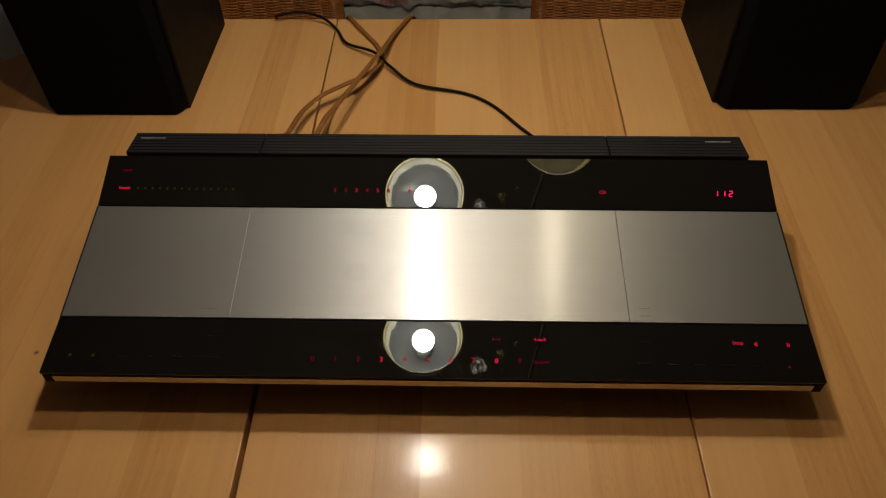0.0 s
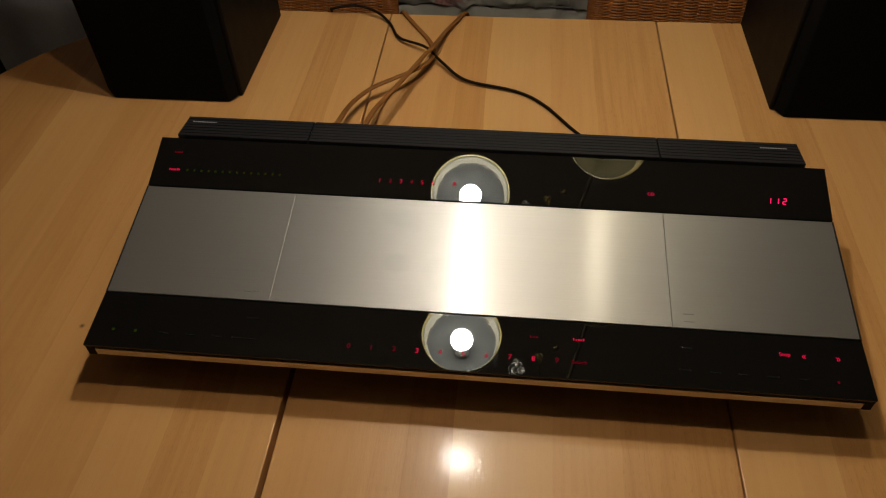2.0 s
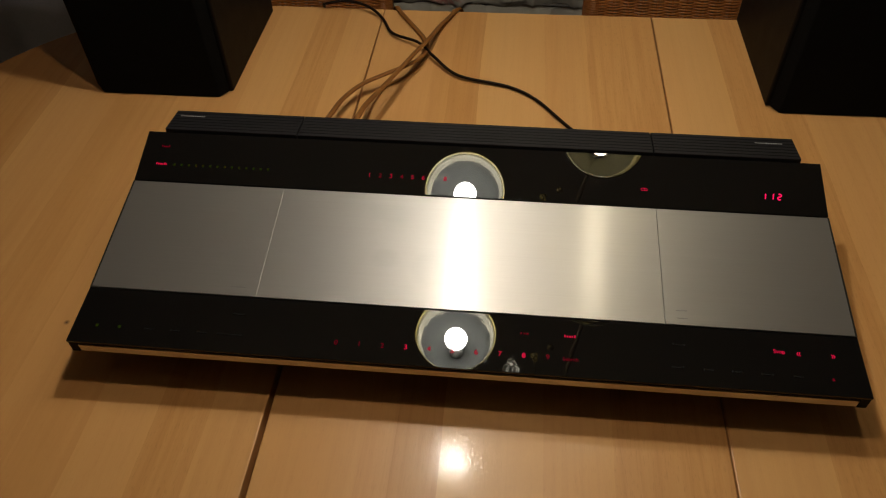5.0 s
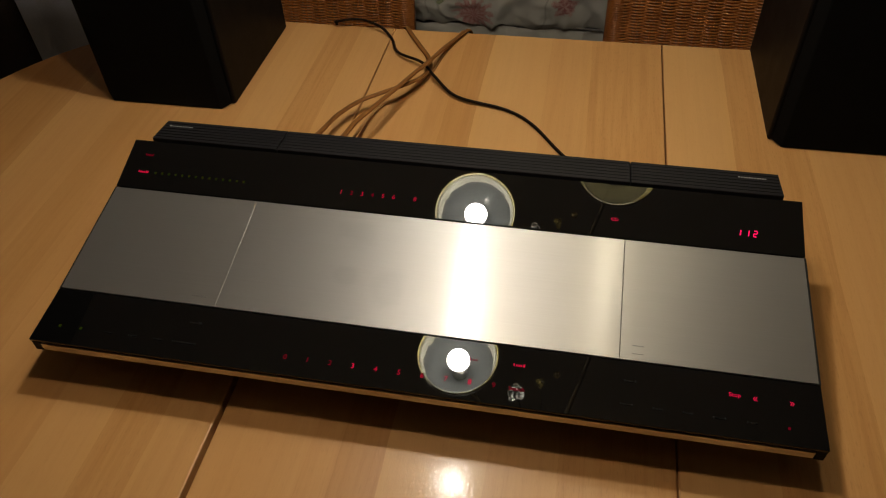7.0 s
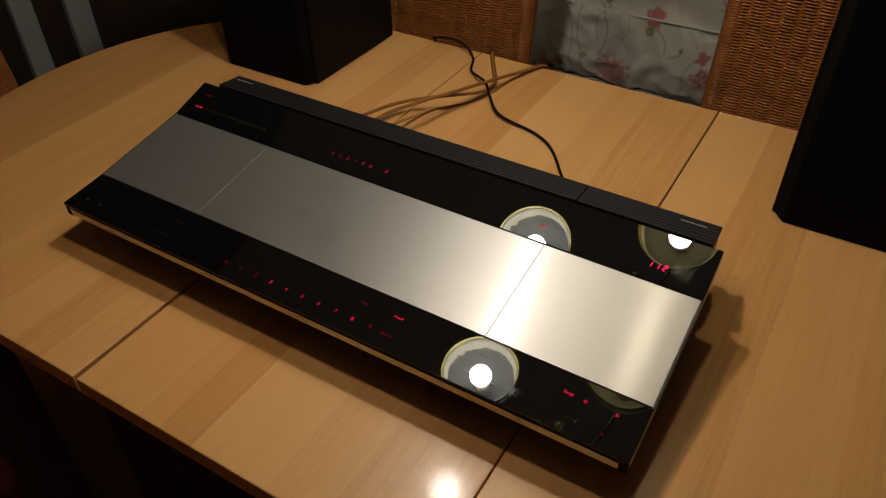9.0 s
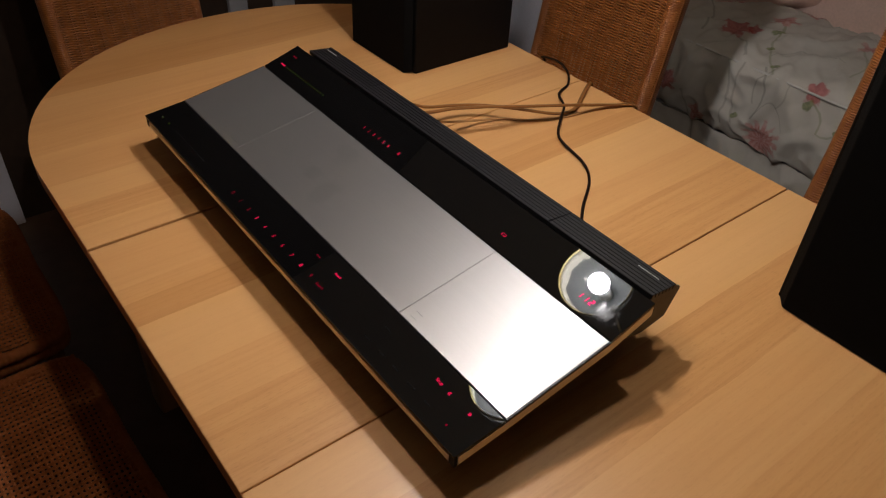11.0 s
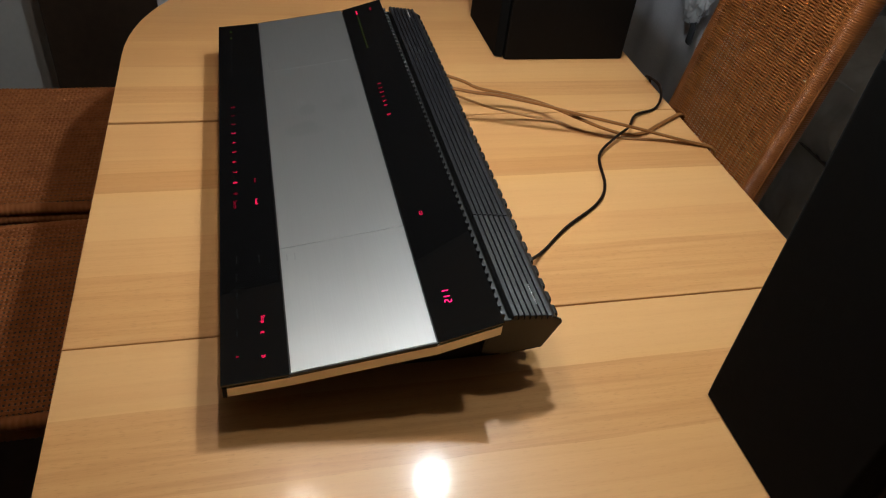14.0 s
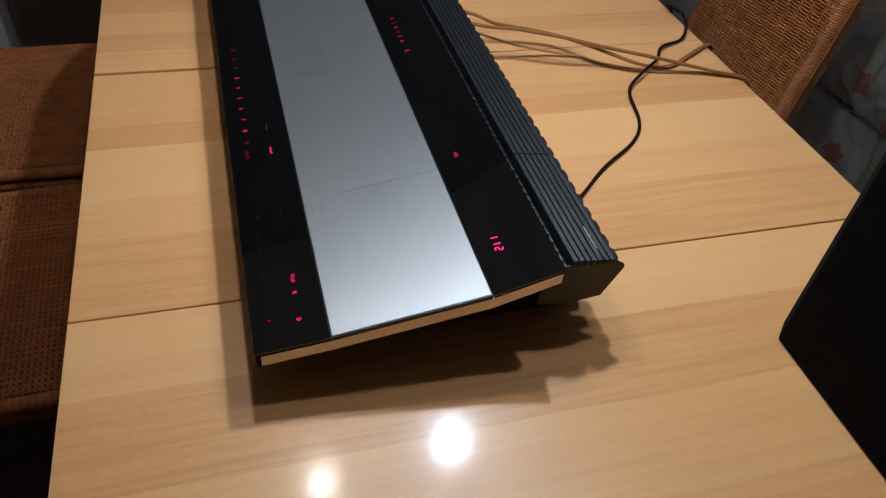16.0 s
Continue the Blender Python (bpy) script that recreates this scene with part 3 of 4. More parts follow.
def uv_flat(ob):
    """Lays a UV map along x and y, for the direction of the brush marks."""
    me = ob.data
    uv = me.uv_layers.new(name="UVMap")
    for loop in me.loops:
        co = me.vertices[loop.vertex_index].co
        uv.data[loop.index].uv = (co.x, co.y)


# chassis under the top, following its slope
low = [(0.002, 0.8060), (0.0635, 0.8125), (0.203, 0.8360), (0.2655, 0.8555)]
under = [(0.2655, 0.8400), (0.205, 0.8195), (0.0635, 0.7965), (0.004, 0.7905)]
on_hifi(part("chassis", prism(low + under, -W + 0.002, W - 0.002, 0.0006, 1), CHASSIS, hifi))
on_hifi(part("front_glass", prism(strip(F0, F1, 0.0032, 0, 0.0006), -W, W, 0.0006), GLASS, hifi, "glossy black glass control strip"))
on_hifi(part("rear_glass", prism(strip(B0, B1, 0.0032, 0.0006, 0), -W, W, 0.0006), GLASS, hifi, "glossy black glass display strip"))
for nm, x0, x1, round_edge in (("steel_lid", -0.3785, -0.20585, 0.00031), ("steel_plate", -0.20575, 0.2007, 0.00018), ("steel_lid", 0.2013, 0.3785, 0.00018)):
    lid = on_hifi(part(nm, prism(strip(F1, B0, 0.0028, 0.0010, 0.0010), x0, x1, round_edge, 2), STEEL, hifi, "brushed steel"))
    uv_flat(lid)
# bright edge strips round the slab
on_hifi(part("front_trim", prism([(0.0050, 0.8008), (0.0012, 0.8008), (0.0016, 0.7915), (0.0050, 0.7915)], -W + 0.009, W - 0.009), TRIM, hifi, "satin aluminium edge strip"))
on_hifi(part("corner_cap", box(-W, -W + 0.0085, 0.0012, 0.0050, 0.7905, 0.8045, 0.0005), SPEAKER, hifi))
on_hifi(part("corner_cap", box(W - 0.0085, W, 0.0012, 0.0050, 0.7905, 0.8045, 0.0005), SPEAKER, hifi))
side = [(0.0055, 0.8042), (0.0635, 0.8107), (0.203, 0.8342), (0.2655, 0.8539), (0.2655, 0.8422), (0.205, 0.8225), (0.0635, 0.7990), (0.0055, 0.7925)]
for s in (-1, 1):
    a, b = sorted((s * (W - 0.0018), s * (W + 0.0002)))
    on_hifi(part("side_trim", prism(side, a, b), TRIM, hifi, "satin aluminium edge strip"))
    a, b = sorted((s * (W - 0.0013), s * (W + 0.0006)))
    edge = [(0.0635, 0.8153), (0.203, 0.8388), (0.203, 0.8345), (0.0635, 0.8110)]
    on_hifi(part("edge_strip", prism(edge, a, b, 0.0003, 1), CHASSIS, hifi, "thin black edge beside the steel"))
# base under the slab, set in from its edges
on_hifi(part("base", prism([(0.045, 0.758), (0.300, 0.758), (0.300, 0.815), (0.262, 0.8420), (0.045, 0.7990)], -0.335, 0.335, 0.002), CHASSIS, hifi))
# vent box behind the glass
VY0, VY1 = 0.2745, 0.3270
on_hifi(part("rear_box", prism([(0.2600, 0.8400), (0.2690, 0.8400), (VY0 + 0.006, 0.8390), (VY0 + 0.007, 0.8440), (VY1, 0.8425), (0.3300, 0.8410), (0.3310, 0.8380), (0.3180, 0.7990), (0.2830, 0.7930), (0.2560, 0.8000)], -0.3660, 0.3635, 0.0012), CHASSIS, hifi))
for fx in (-0.30, 0.30):
    for fy in (0.06, 0.285):
        f = part("foot", lathe([(0.0, 0.75), (0.013, 0.75), (0.014, 0.752), (0.014, 0.80), (0.0, 0.80)], 20), CORD, hifi)
        f.location = (fx, fy, 0)
        on_hifi(f)
for x0, x1 in ((-0.3685, -0.2092), (-0.2082, 0.2036), (0.2046, 0.3660)):
    for i in range(7):
        y = VY0 + 0.0095 + i * 0.0062
        z = 0.8515 - 0.0040 * (i / 6)
        on_hifi(part("vent_slat", prism([(y - 0.0028, z - 0.0060), (y - 0.0025, z), (y + 0.0022, z + 0.0003), (y + 0.0026, z - 0.0060)], x0, x1, 0.0005, 1), VENT, hifi))
for i in range(20):
    x = -0.3465 + i * 0.0365
    on_hifi(part("vent_rib", prism([(VY0 + 0.0072, 0.8400), (VY1 - 0.004, 0.8400), (VY1 - 0.004, 0.8466), (VY0 + 0.0072, 0.8502)], x - 0.0016, x + 0.0016), VENT, hifi))
for s in (-1, 1):
    a, b = (-0.3665, -0.3635) if s < 0 else (0.3610, 0.3640)
    on_hifi(part("end_panel", prism([(0.2670, 0.8438), (VY1, 0.8425), (0.3365, 0.8365), (0.3372, 0.8330), (0.3215, 0.7985), (0.2830, 0.7925), (0.2560, 0.7995)], a, b, 0.0005, 1), CHASSIS, hifi))
lug = None
for i in range(35):
    x = -0.3525 + i * 0.0205
    if lug is None:
        lug = on_hifi(part("rear_lug", box(-0.0072, 0.0072, -0.008, 0.0052, -0.008, 0.0042, 0.0026, 2), VENT, hifi))
        lug_inv = lug.matrix_parent_inverse.copy()
        lug.location = (x, 0.3328, 0.8300)
    else:
        t = new("rear_lug", lug.data)
        t.parent, t.matrix_parent_inverse, t.location = hifi, lug_inv, (x, 0.3328, 0.8300)
tooth = None
for i in range(61):
    x = -0.3600 + i * 0.0120
    if tooth is None:
        tooth = on_hifi(part("slot_tooth", box(-0.0027, 0.0027, -0.0036, 0.0036, -0.006, 0.002, 0.0005, 1), CHASSIS, hifi))
        tooth.location = (x, 0.2702, 0.8492)
        first_inv = tooth.matrix_parent_inverse.copy()
    else:
        t = new("slot_tooth", tooth.data)
        t.parent, t.matrix_parent_inverse, t.location = hifi, first_inv, (x, 0.2702, 0.8492)

# lit signs under the rear glass
for i, ch in enumerate("123456 8"):
    if ch != " ":
        on_hifi(lettering("track_number", ch, 0.0076, RED_DIM if ch in "24" else RED_MID, hifi, on_strip(B0, B1, -0.1130 + i * 0.0121, 0.2240), "small red lit numeral"))
on_hifi(bars("source_sign", 0.0135, 0.0030, RED, hifi, on_strip(B0, B1, -0.3530, 0.2250), 6, "red lit word"))
on_hifi(bars("source_sign", 0.0100, 0.0028, RED_DIM, hifi, on_strip(B0, B1, -0.3540, 0.2475), 5, "dim red lit word"))
for i in range(14):
    on_hifi(bars("level_mark", 0.0028, 0.0026, GREEN, hifi, on_strip(B0, B1, -0.3380 + i * 0.0084, 0.2245), 1, "dim green level mark"))
on_hifi(lettering("mode_sign", "CD", 0.0054, RED, hifi, on_strip(B0, B1, 0.1890, 0.2240), "red lit sign"))


def seven_segment(ch, size):
    """The lit segments of one numeral, slightly slanted."""
    seg = {"0": "abcdef", "1": "bc", "2": "abged", "3": "abgcd", "4": "fgbc", "5": "afgcd", "6": "afgedc", "7": "abc", "8": "abcdefg", "9": "abcdfg"}[ch]
    w, h, t = size * 0.50, size, size * 0.15
    spots = {"a": (0, h / 2, 1), "g": (0, 0, 1), "d": (0, -h / 2, 1), "f": (-w / 2, h / 4, 0), "b": (w / 2, h / 4, 0), "e": (-w / 2, -h / 4, 0), "c": (w / 2, -h / 4, 0)}
    bm = bmesh.new()
    for s in seg:
        x, y, flat = spots[s]
        dx, dy = (w * 0.42, t / 2) if flat else (t / 2, h * 0.21)
        box(x - dx, x + dx, y - dy, y + dy, -0.0002, 0.0002, bm=bm)
    for v in bm.verts:
        v.co.x += v.co.y * 0.14
    return bm


for ch, x in (("1", 0.3155), ("1", 0.3237), ("2", 0.3319)):
    d = part("time_numeral", seven_segment(ch, 0.0068), RED_HOT, hifi, "bright red seven-segment numeral")
    d.matrix_basis = on_strip(B0, B1, x, 0.2235)
    on_hifi(d)

# lit and printed signs under the front glass
for i in range(10):
    on_hifi(lettering("key_number", str(i), 0.0076, RED if i in (3, 8) else RED_MID if i in (4, 5, 6, 7) else RED_DIM, hifi, on_strip(F0, F1, -0.1150 + i * 0.02256, 0.0187), "small red lit numeral"))
on_hifi(bars("key_sign", 0.0115, 0.0028, RED, hifi, on_strip(F0, F1, 0.1095, 0.0430), 5, "red lit word"))
on_hifi(lettering("key_sign", "Search", 0.0056, RED_DIM, hifi, on_strip(F0, F1, 0.1095, 0.0180), "red lit word"))
on_hifi(bars("key_sign", 0.0085, 0.0022, RED_DIM, hifi, on_strip(F0, F1, 0.0660, 0.0430), 3, "dim red lit word"))
on_hifi(lettering("key_sign", "Stop", 0.0058, RED, hifi, on_strip(F0, F1, 0.3040, 0.0418), "red lit word"))
on_hifi(lettering("skip_sign", "«", 0.0088, RED, hifi, on_strip(F0, F1, 0.3215, 0.0412), "red lit double arrow"))
on_hifi(lettering("skip_sign", "»", 0.0088, RED, hifi, on_strip(F0, F1, 0.3530, 0.0410), "red lit double arrow"))
on_hifi(bars("standby_light", 0.0026, 0.0026, RED_DIM, hifi, on_strip(F0, F1, 0.3485, 0.0160), 1, "dim red light"))
for x in (-0.3550, -0.3320):
    on_hifi(bars("source_light", 0.0034, 0.0030, GREEN, hifi, on_strip(F0, F1, x, 0.0195), 1, "dim green light"))
for x, y, w in ((-0.302, 0.0195, 0.010), (-0.275, 0.0195, 0.010), (-0.248, 0.0195, 0.010), (-0.220, 0.0195, 0.026), (-0.216, 0.0430, 0.014),
                (0.212, 0.0420, 0.012), (0.209, 0.0180, 0.012), (0.237, 0.0175, 0.010), (0.263, 0.0175, 0.010), (0.290, 0.0170, 0.012), (0.318, 0.0168, 0.010)):
    on_hifi(bars("key_print", w, 0.0020, PRINT, hifi, on_strip(F0, F1, x, y), max(2, round(w / 0.0025)), "faint grey printed word"))
on_hifi(bars("maker_print", 0.031, 0.0018, PRINT_WHITE, hifi, pose(-0.3435, 0.3110, 0.8495, -4), 11, "white printed word"))
on_hifi(bars("maker_print", 0.031, 0.0018, PRINT_WHITE, hifi, pose(0.3370, 0.3108, 0.8495, -4), 11, "white printed word"))
for y in (0.0715, 0.0800):
    on_hifi(bars("lid_mark", 0.013, 0.0007, PRINT_STEEL, hifi, on_strip(F1, B0, 0.2190, y, 0.0002), 1, "faint etched line"))
on_hifi(bars("lid_mark", 0.016, 0.0014, PRINT_STEEL, hifi, on_strip(F1, B0, -0.2260, 0.0745, 0.0002), 7, "faint etched word"))

# ---- loudspeakers ----------------------------------------------------------
def loudspeaker(x, y, turn=0):
    e = thing("loudspeaker", "black box loudspeaker with a black cloth front on the table", "loudspeaker", (x, y, TOP), "pair of loudspeakers")
    part("cabinet", box(-0.106, 0.106, 0.0, 0.238, 0.0008, 0.405, 0.003), SPEAKER, e, "black stained wooden case")
    g = bmesh.new()
    ring0 = [(-0.1015, 0.004), (0.1015, 0.004), (0.1015, 0.402), (-0.1015, 0.402)]
    ring1 = [(-0.089, 0.001), (0.089, 0.001), (0.089, 0.398), (-0.089, 0.398)]
    a = [g.verts.new((u, -0.003, w)) for u, w in ring0]
    b = [g.verts.new((u, -0.0155, w)) for u, w in ring1]
    g.faces.new(a)
    g.faces.new(b[::-1])
    for i in range(4):
        g.faces.new((a[i], b[i], b[(i + 1) % 4], a[(i + 1) % 4]))
    bmesh.ops.bevel(g, geom=list(g.edges), offset=0.0015, segments=2, affect="EDGES", profile=0.5)
    part("baffle", box(-0.092, 0.092, -0.004, 0.001, 0.008, 0.398), SPEAKER, e)
    part("grille", g, GRILLE, e, "black cloth grille")
    for fx in (-0.085, 0.085):
        for fy in (0.02, 0.215):
            f = part("foot", lathe([(0.0, 0.0), (0.009, 0.0), (0.010, 0.0006), (0.010, 0.006), (0.0, 0.006)], 16), CORD, e)
            f.location = (fx, fy, 0)
    e.rotation_euler = (0, 0, radians(turn))
    return e


loudspeaker(-0.479, 0.505)
loudspeaker(0.506, 0.521)

# ---- cables ----------------------------------------------------------------
def cable(name, label, mat, pts, rx, rz=None):
    v, f = sweep(smooth_path(pts, 9), rx, rz)
    return tagged(arrays(name, v, f, mat, smooth=True), label, "cable")


T = TOP
cable("power_cord", "thin black mains cord lying in curves on the table", CORD,
      [(0.215, 0.345, T + 0.030), (0.190, 0.375, T + 0.012), (0.165, 0.402, T + 0.003), (0.122, 0.449, T + 0.0035), (0.077, 0.510, T + 0.0035), (0.034, 0.541, T + 0.004), (-0.041, 0.562, T + 0.006),
       (-0.082, 0.604, T + 0.010), (-0.111, 0.641, T + 0.012), (-0.158, 0.676, T + 0.006), (-0.180, 0.722, T + 0.004), (-0.206, 0.745, T + 0.012), (-0.245, 0.757, T + 0.016),
       (-0.283, 0.752, T + 0.012), (-0.290, 0.768, T - 0.004), (-0.292, 0.772, T - 0.06), (-0.29, 0.775, T - 0.30)], 0.0023)
cable("speaker_cable", "flat brown speaker cable crossing others on the table", BROWN_CORD,
      [(-0.216, 0.345, 0.806), (-0.210, 0.380, 0.796), (-0.205, 0.408, 0.785), (-0.197, 0.463, 0.776), (-0.177, 0.505, 0.773), (-0.147, 0.528, 0.776), (-0.117, 0.552, 0.777), (-0.100, 0.592, 0.767), (-0.097, 0.632, 0.757),
       (-0.107, 0.671, 0.753), (-0.128, 0.706, 0.753), (-0.152, 0.745, 0.753), (-0.163, 0.766, 0.752), (-0.168, 0.775, 0.742), (-0.170, 0.778, 0.72), (-0.170, 0.778, 0.68), (-0.170, 0.778, 0.60)], 0.0042, 0.0021)
cable("speaker_cable", "flat brown speaker cable crossing others on the table", BROWN_CORD,
      [(-0.168, 0.345, 0.808), (-0.160, 0.385, 0.803), (-0.153, 0.418, 0.802), (-0.141, 0.452, 0.800), (-0.130, 0.489, 0.796), (-0.119, 0.537, 0.787), (-0.107, 0.585, 0.780), (-0.098, 0.612, 0.777), (-0.090, 0.648, 0.771),
       (-0.082, 0.692, 0.762), (-0.071, 0.730, 0.756), (-0.058, 0.764, 0.753), (-0.053, 0.774, 0.744), (-0.052, 0.778, 0.72), (-0.052, 0.778, 0.68), (-0.052, 0.778, 0.60)], 0.0042, 0.0021)
cable("speaker_cable", "thin tan speaker cable crossing others on the table", TAN_CORD,
      [(-0.166, 0.345, 0.800), (-0.162, 0.385, 0.786), (-0.160, 0.420, 0.774), (-0.160, 0.476, 0.760), (-0.149, 0.528, 0.7535), (-0.130, 0.550, 0.7525), (-0.113, 0.573, 0.7525), (-0.099, 0.604, 0.7525), (-0.091, 0.640, 0.7525),
       (-0.083, 0.690, 0.7525), (-0.070, 0.735, 0.7525), (-0.066, 0.758, 0.753), (-0.063, 0.768, 0.747), (-0.062, 0.772, 0.73), (-0.062, 0.772, 0.68), (-0.062, 0.772, 0.60)], 0.0026, 0.0018)

# ---- rattan chairs ---------------------------------------------------------
def weave(w, h, stake, row, amp, flat, ribbed=False):
    """Strands woven over and under upright stakes, in the x-z plane (y is the depth)."""
    verts, faces = [], []

    def add(vs, fs):
        o = len(verts)
        verts.extend(vs)
        faces.extend(tuple(i + o for i in f) for f in fs)

    ns, nr = round(w / stake), round(h / row)
    for s in range(ns + 1):
        x = -w / 2 + w * s / ns
        r = min(stake * 0.16, 0.0028) if ribbed else stake * 0.31
        d = r if ribbed else 0.0012
        add([(x - r, 0, 0), (x, -d, 0), (x + r, 0, 0), (x, d, 0), (x - r, 0, h), (x, -d, h), (x + r, 0, h), (x, d, h)],
            [(0, 1, 5, 4), (1, 2, 6, 5), (2, 3, 7, 6), (3, 0, 4, 7)])
    fine = 4 if ribbed else 2
    for i in range(nr):
        z = (i + 0.5) * h / nr
        vs, fs = [], []
        m = fine * ns
        jitter = random.uniform(-0.06, 0.06) * row
        for j in range(m + 1):
            x = -w / 2 + w * j / m
            y = amp * math.cos(math.pi * j / fine + math.pi * (i % 2)) * random.uniform(0.9, 1.1)
            zz = z + jitter + random.uniform(-0.05, 0.05) * row
            deep = (0.62 if ribbed else 0.32) * row
            vs += [(x, y, zz - flat * row), (x, y - deep, zz), (x, y, zz + flat * row), (x, y + deep, zz)]
            if j:
                a, b = (j - 1) * 4, j * 4
                for q in range(4):
                    fs.append((a + q, a + (q + 1) % 4, b + (q + 1) % 4, b + q))
        add(vs, fs)
    return verts, faces


def wrapped(path, r, pitch=0.0055):
    """A rod wound closely with cane: its rings bulge."""
    p = np.array(path, float)
    d = np.r_[0, np.cumsum(np.linalg.norm(np.diff(p, axis=0), axis=1))]
    n = max(4, int(d[-1] / pitch * 4))
    s = np.linspace(0, d[-1], n)
    q = np.stack([np.interp(s, d, p[:, i]) for i in range(3)], 1)
    return sweep(q, r, r, 12, lambda i: (0.93, 1.02, 1.05, 1.0)[i % 4])


def rattan_chair(label):
    """A woven chair; its origin on the floor under the seat's middle, the back towards +y."""
    e = thing("rattan_chair", label, "chair", group="rattan chairs round the table")
    v, f = weave(0.384, 0.63, 0.0285, 0.0030, 0.0036, 0.74, True)
    v = [(x, y + 0.013 * max(0.0, (abs(x) - 0.166) / 0.026) ** 2, z) for x, y, z in v]
    b = tagged(arrays("backrest", v, f, CANE, e, "woven brown cane", True), kind="stuff")
    lean = pose(0, 0.205, 0.46, -9)
    b.matrix_basis = lean @ pose(0, -0.0195, 0)
    x, h = 0.174, 0.635
    frame_path = smooth_path([(-x, 0, -0.03), (-x, 0, 0.10), (-x, 0, 0.30), (-x, 0, 0.56), (-x + 0.03, 0, h), (-x + 0.07, 0, h + 0.015), (0, 0, h + 0.02), (x - 0.07, 0, h + 0.015), (x - 0.03, 0, h), (x, 0, 0.56), (x, 0, 0.30), (x, 0, 0.10), (x, 0, -0.03)], 8)
    v, f = wrapped(frame_path, 0.0195, 0.0046)
    fr = arrays("back_frame", v, f, CANE, e, "cane-wrapped rounded frame", True)
    fr.matrix_basis = lean @ Matrix.Diagonal((1.0, 1.42, 1.0, 1.0))
    v, f = weave(0.40, 0.43, 0.0075, 0.0095, 0.0011, 0.31)
    s = tagged(arrays("seat", v, f, CANE_SEAT, e, "woven cane seat"), kind="stuff")
    s.matrix_basis = pose(-0.215, 0, 0.452, 0, 0, 90) @ pose(0, 0, 0, 90)
    # unseen board, coloured dark to stand for the shade in the weave's holes
    part("seat_shade_board", box(-0.212, 0.212, -0.195, 0.195, 0.424, 0.440, 0.004), DARKWOOD, e)
    for z in (0.441, 0.420):
        u, w = 0.217 + 0.002 * random.random(), 0.202
        rim = smooth_path([(u, 0, z), (u, w - 0.04, z), (u - 0.04, w, z), (0, w, z), (-u + 0.04, w, z), (-u, w - 0.04, z), (-u, 0, z), (-u, -w + 0.04, z), (-u + 0.04, -w, z), (0, -w, z), (u - 0.04, -w, z), (u, -w + 0.04, z), (u, 0, z)], 6)
        v, f = wrapped(rim, 0.0115, 0.009)
        arrays("seat_rim", v, f, CANE_SEAT, e, "braided cane edge", True)
    for lx in (-0.19, 0.19):
        for ly in (-0.175, 0.175):
            v, f = sweep([(lx, ly, 0.41), (lx * 1.02, ly * 1.03, 0.2), (lx * 1.04, ly * 1.06, 0.0)], 0.016, 0.016, 12)
            arrays("leg", v, f, CANE_LEG, e, "", True)
    return e


base_label = "brown woven rattan chair with a cane-wrapped frame by the table"
chair = rattan_chair(base_label)
chair.matrix_basis = pose(-0.418, 0.845, 0)
copy_thing(chair, pose(0.372, 0.845, 0))
copy_thing(chair, pose(-1.02, 0.24, 0, 0, 0, 90))
copy_thing(chair, pose(-0.620, -0.405, 0, 0, 0, 180))
copy_thing(chair, pose(-0.116, -0.405, 0, 0, 0, 181.5))

# a broken cane end on one frame
bm = bmesh.new()
bmesh.ops.create_icosphere(bm, subdivisions=2, radius=1.0)
for w in bm.verts:
    w.co = Vector((w.co.x * 0.0034, w.co.y * 0.003, w.co.z * 0.0045)) * (1 + 0.3 * noise.noise(w.co * 3))
frayed = part("frayed_cane", bm, CANE_END, chair, "pale broken cane end", True)
frayed.location = (0.165, 0.2300, 0.761)

# ---- the floral sofa behind the table ---------------------------------------
def cover(x0, x1, profile, v0, nx=300, per=9, wrinkle=0.0125, seed=3.0):
    """Cloth over a (y, z) profile, with soft folds. Its UV map holds x and the length up the profile."""
    p = smooth_path([(0, y, z) for y, z in profile], per)
    arc = np.r_[0, np.cumsum(np.linalg.norm(np.diff(p, axis=0), axis=1))] + v0
    tang = np.gradient(p, axis=0)
    verts, faces, uvs = [], [], []
    for j, (q, t) in enumerate(zip(p, tang)):
        n = np.array((0, -t[2], t[1])) / (np.linalg.norm(t) + 1e-9)
        for i in range(nx + 1):
            x = x0 + (x1 - x0) * i / nx
            fold = noise.noise(Vector((x * 9 + seed, arc[j] * 5, seed))) + 0.6 * noise.noise(Vector((x * 21, arc[j] * 13 + seed, 1.7)))
            warp = 0.35 * noise.noise(Vector((x * 5, arc[j] * 5, seed + 9)))
            ridge = 1 - abs(noise.noise(Vector((x * 7 - arc[j] * 5 + warp, arc[j] * 4 + x * 3, seed + 5)))) * 4
            crease = 1 - abs(noise.noise(Vector((x * 14 + arc[j] * 9, arc[j] * 8 - x * 6 + 2 * warp, seed + 2)))) * 5
            d = wrinkle * (0.8 * fold + 1.0 * max(0.0, ridge) + 0.55 * max(0.0, crease))
            verts.append((x, q[1] + n[1] * d, q[2] + n[2] * d))
            uvs.append((x, arc[j]))
    for j in range(len(p) - 1):
        for i in range(nx):
            a = j * (nx + 1) + i
            faces.append((a, a + 1, a + nx + 2, a + nx + 1))
    return verts, faces, uvs


def cloth(name, parent, label, *args, **kw):
    v, f, uv = cover(*args, **kw)
    ob = arrays(name, v, f, FLORAL, parent, label, True)
    layer = ob.data.uv_layers.new(name="UVMap")
    for loop in ob.data.loops:
        layer.data[loop.index].uv = uv[loop.vertex_index]
    return ob


SX, SY = 0.15, 1.55
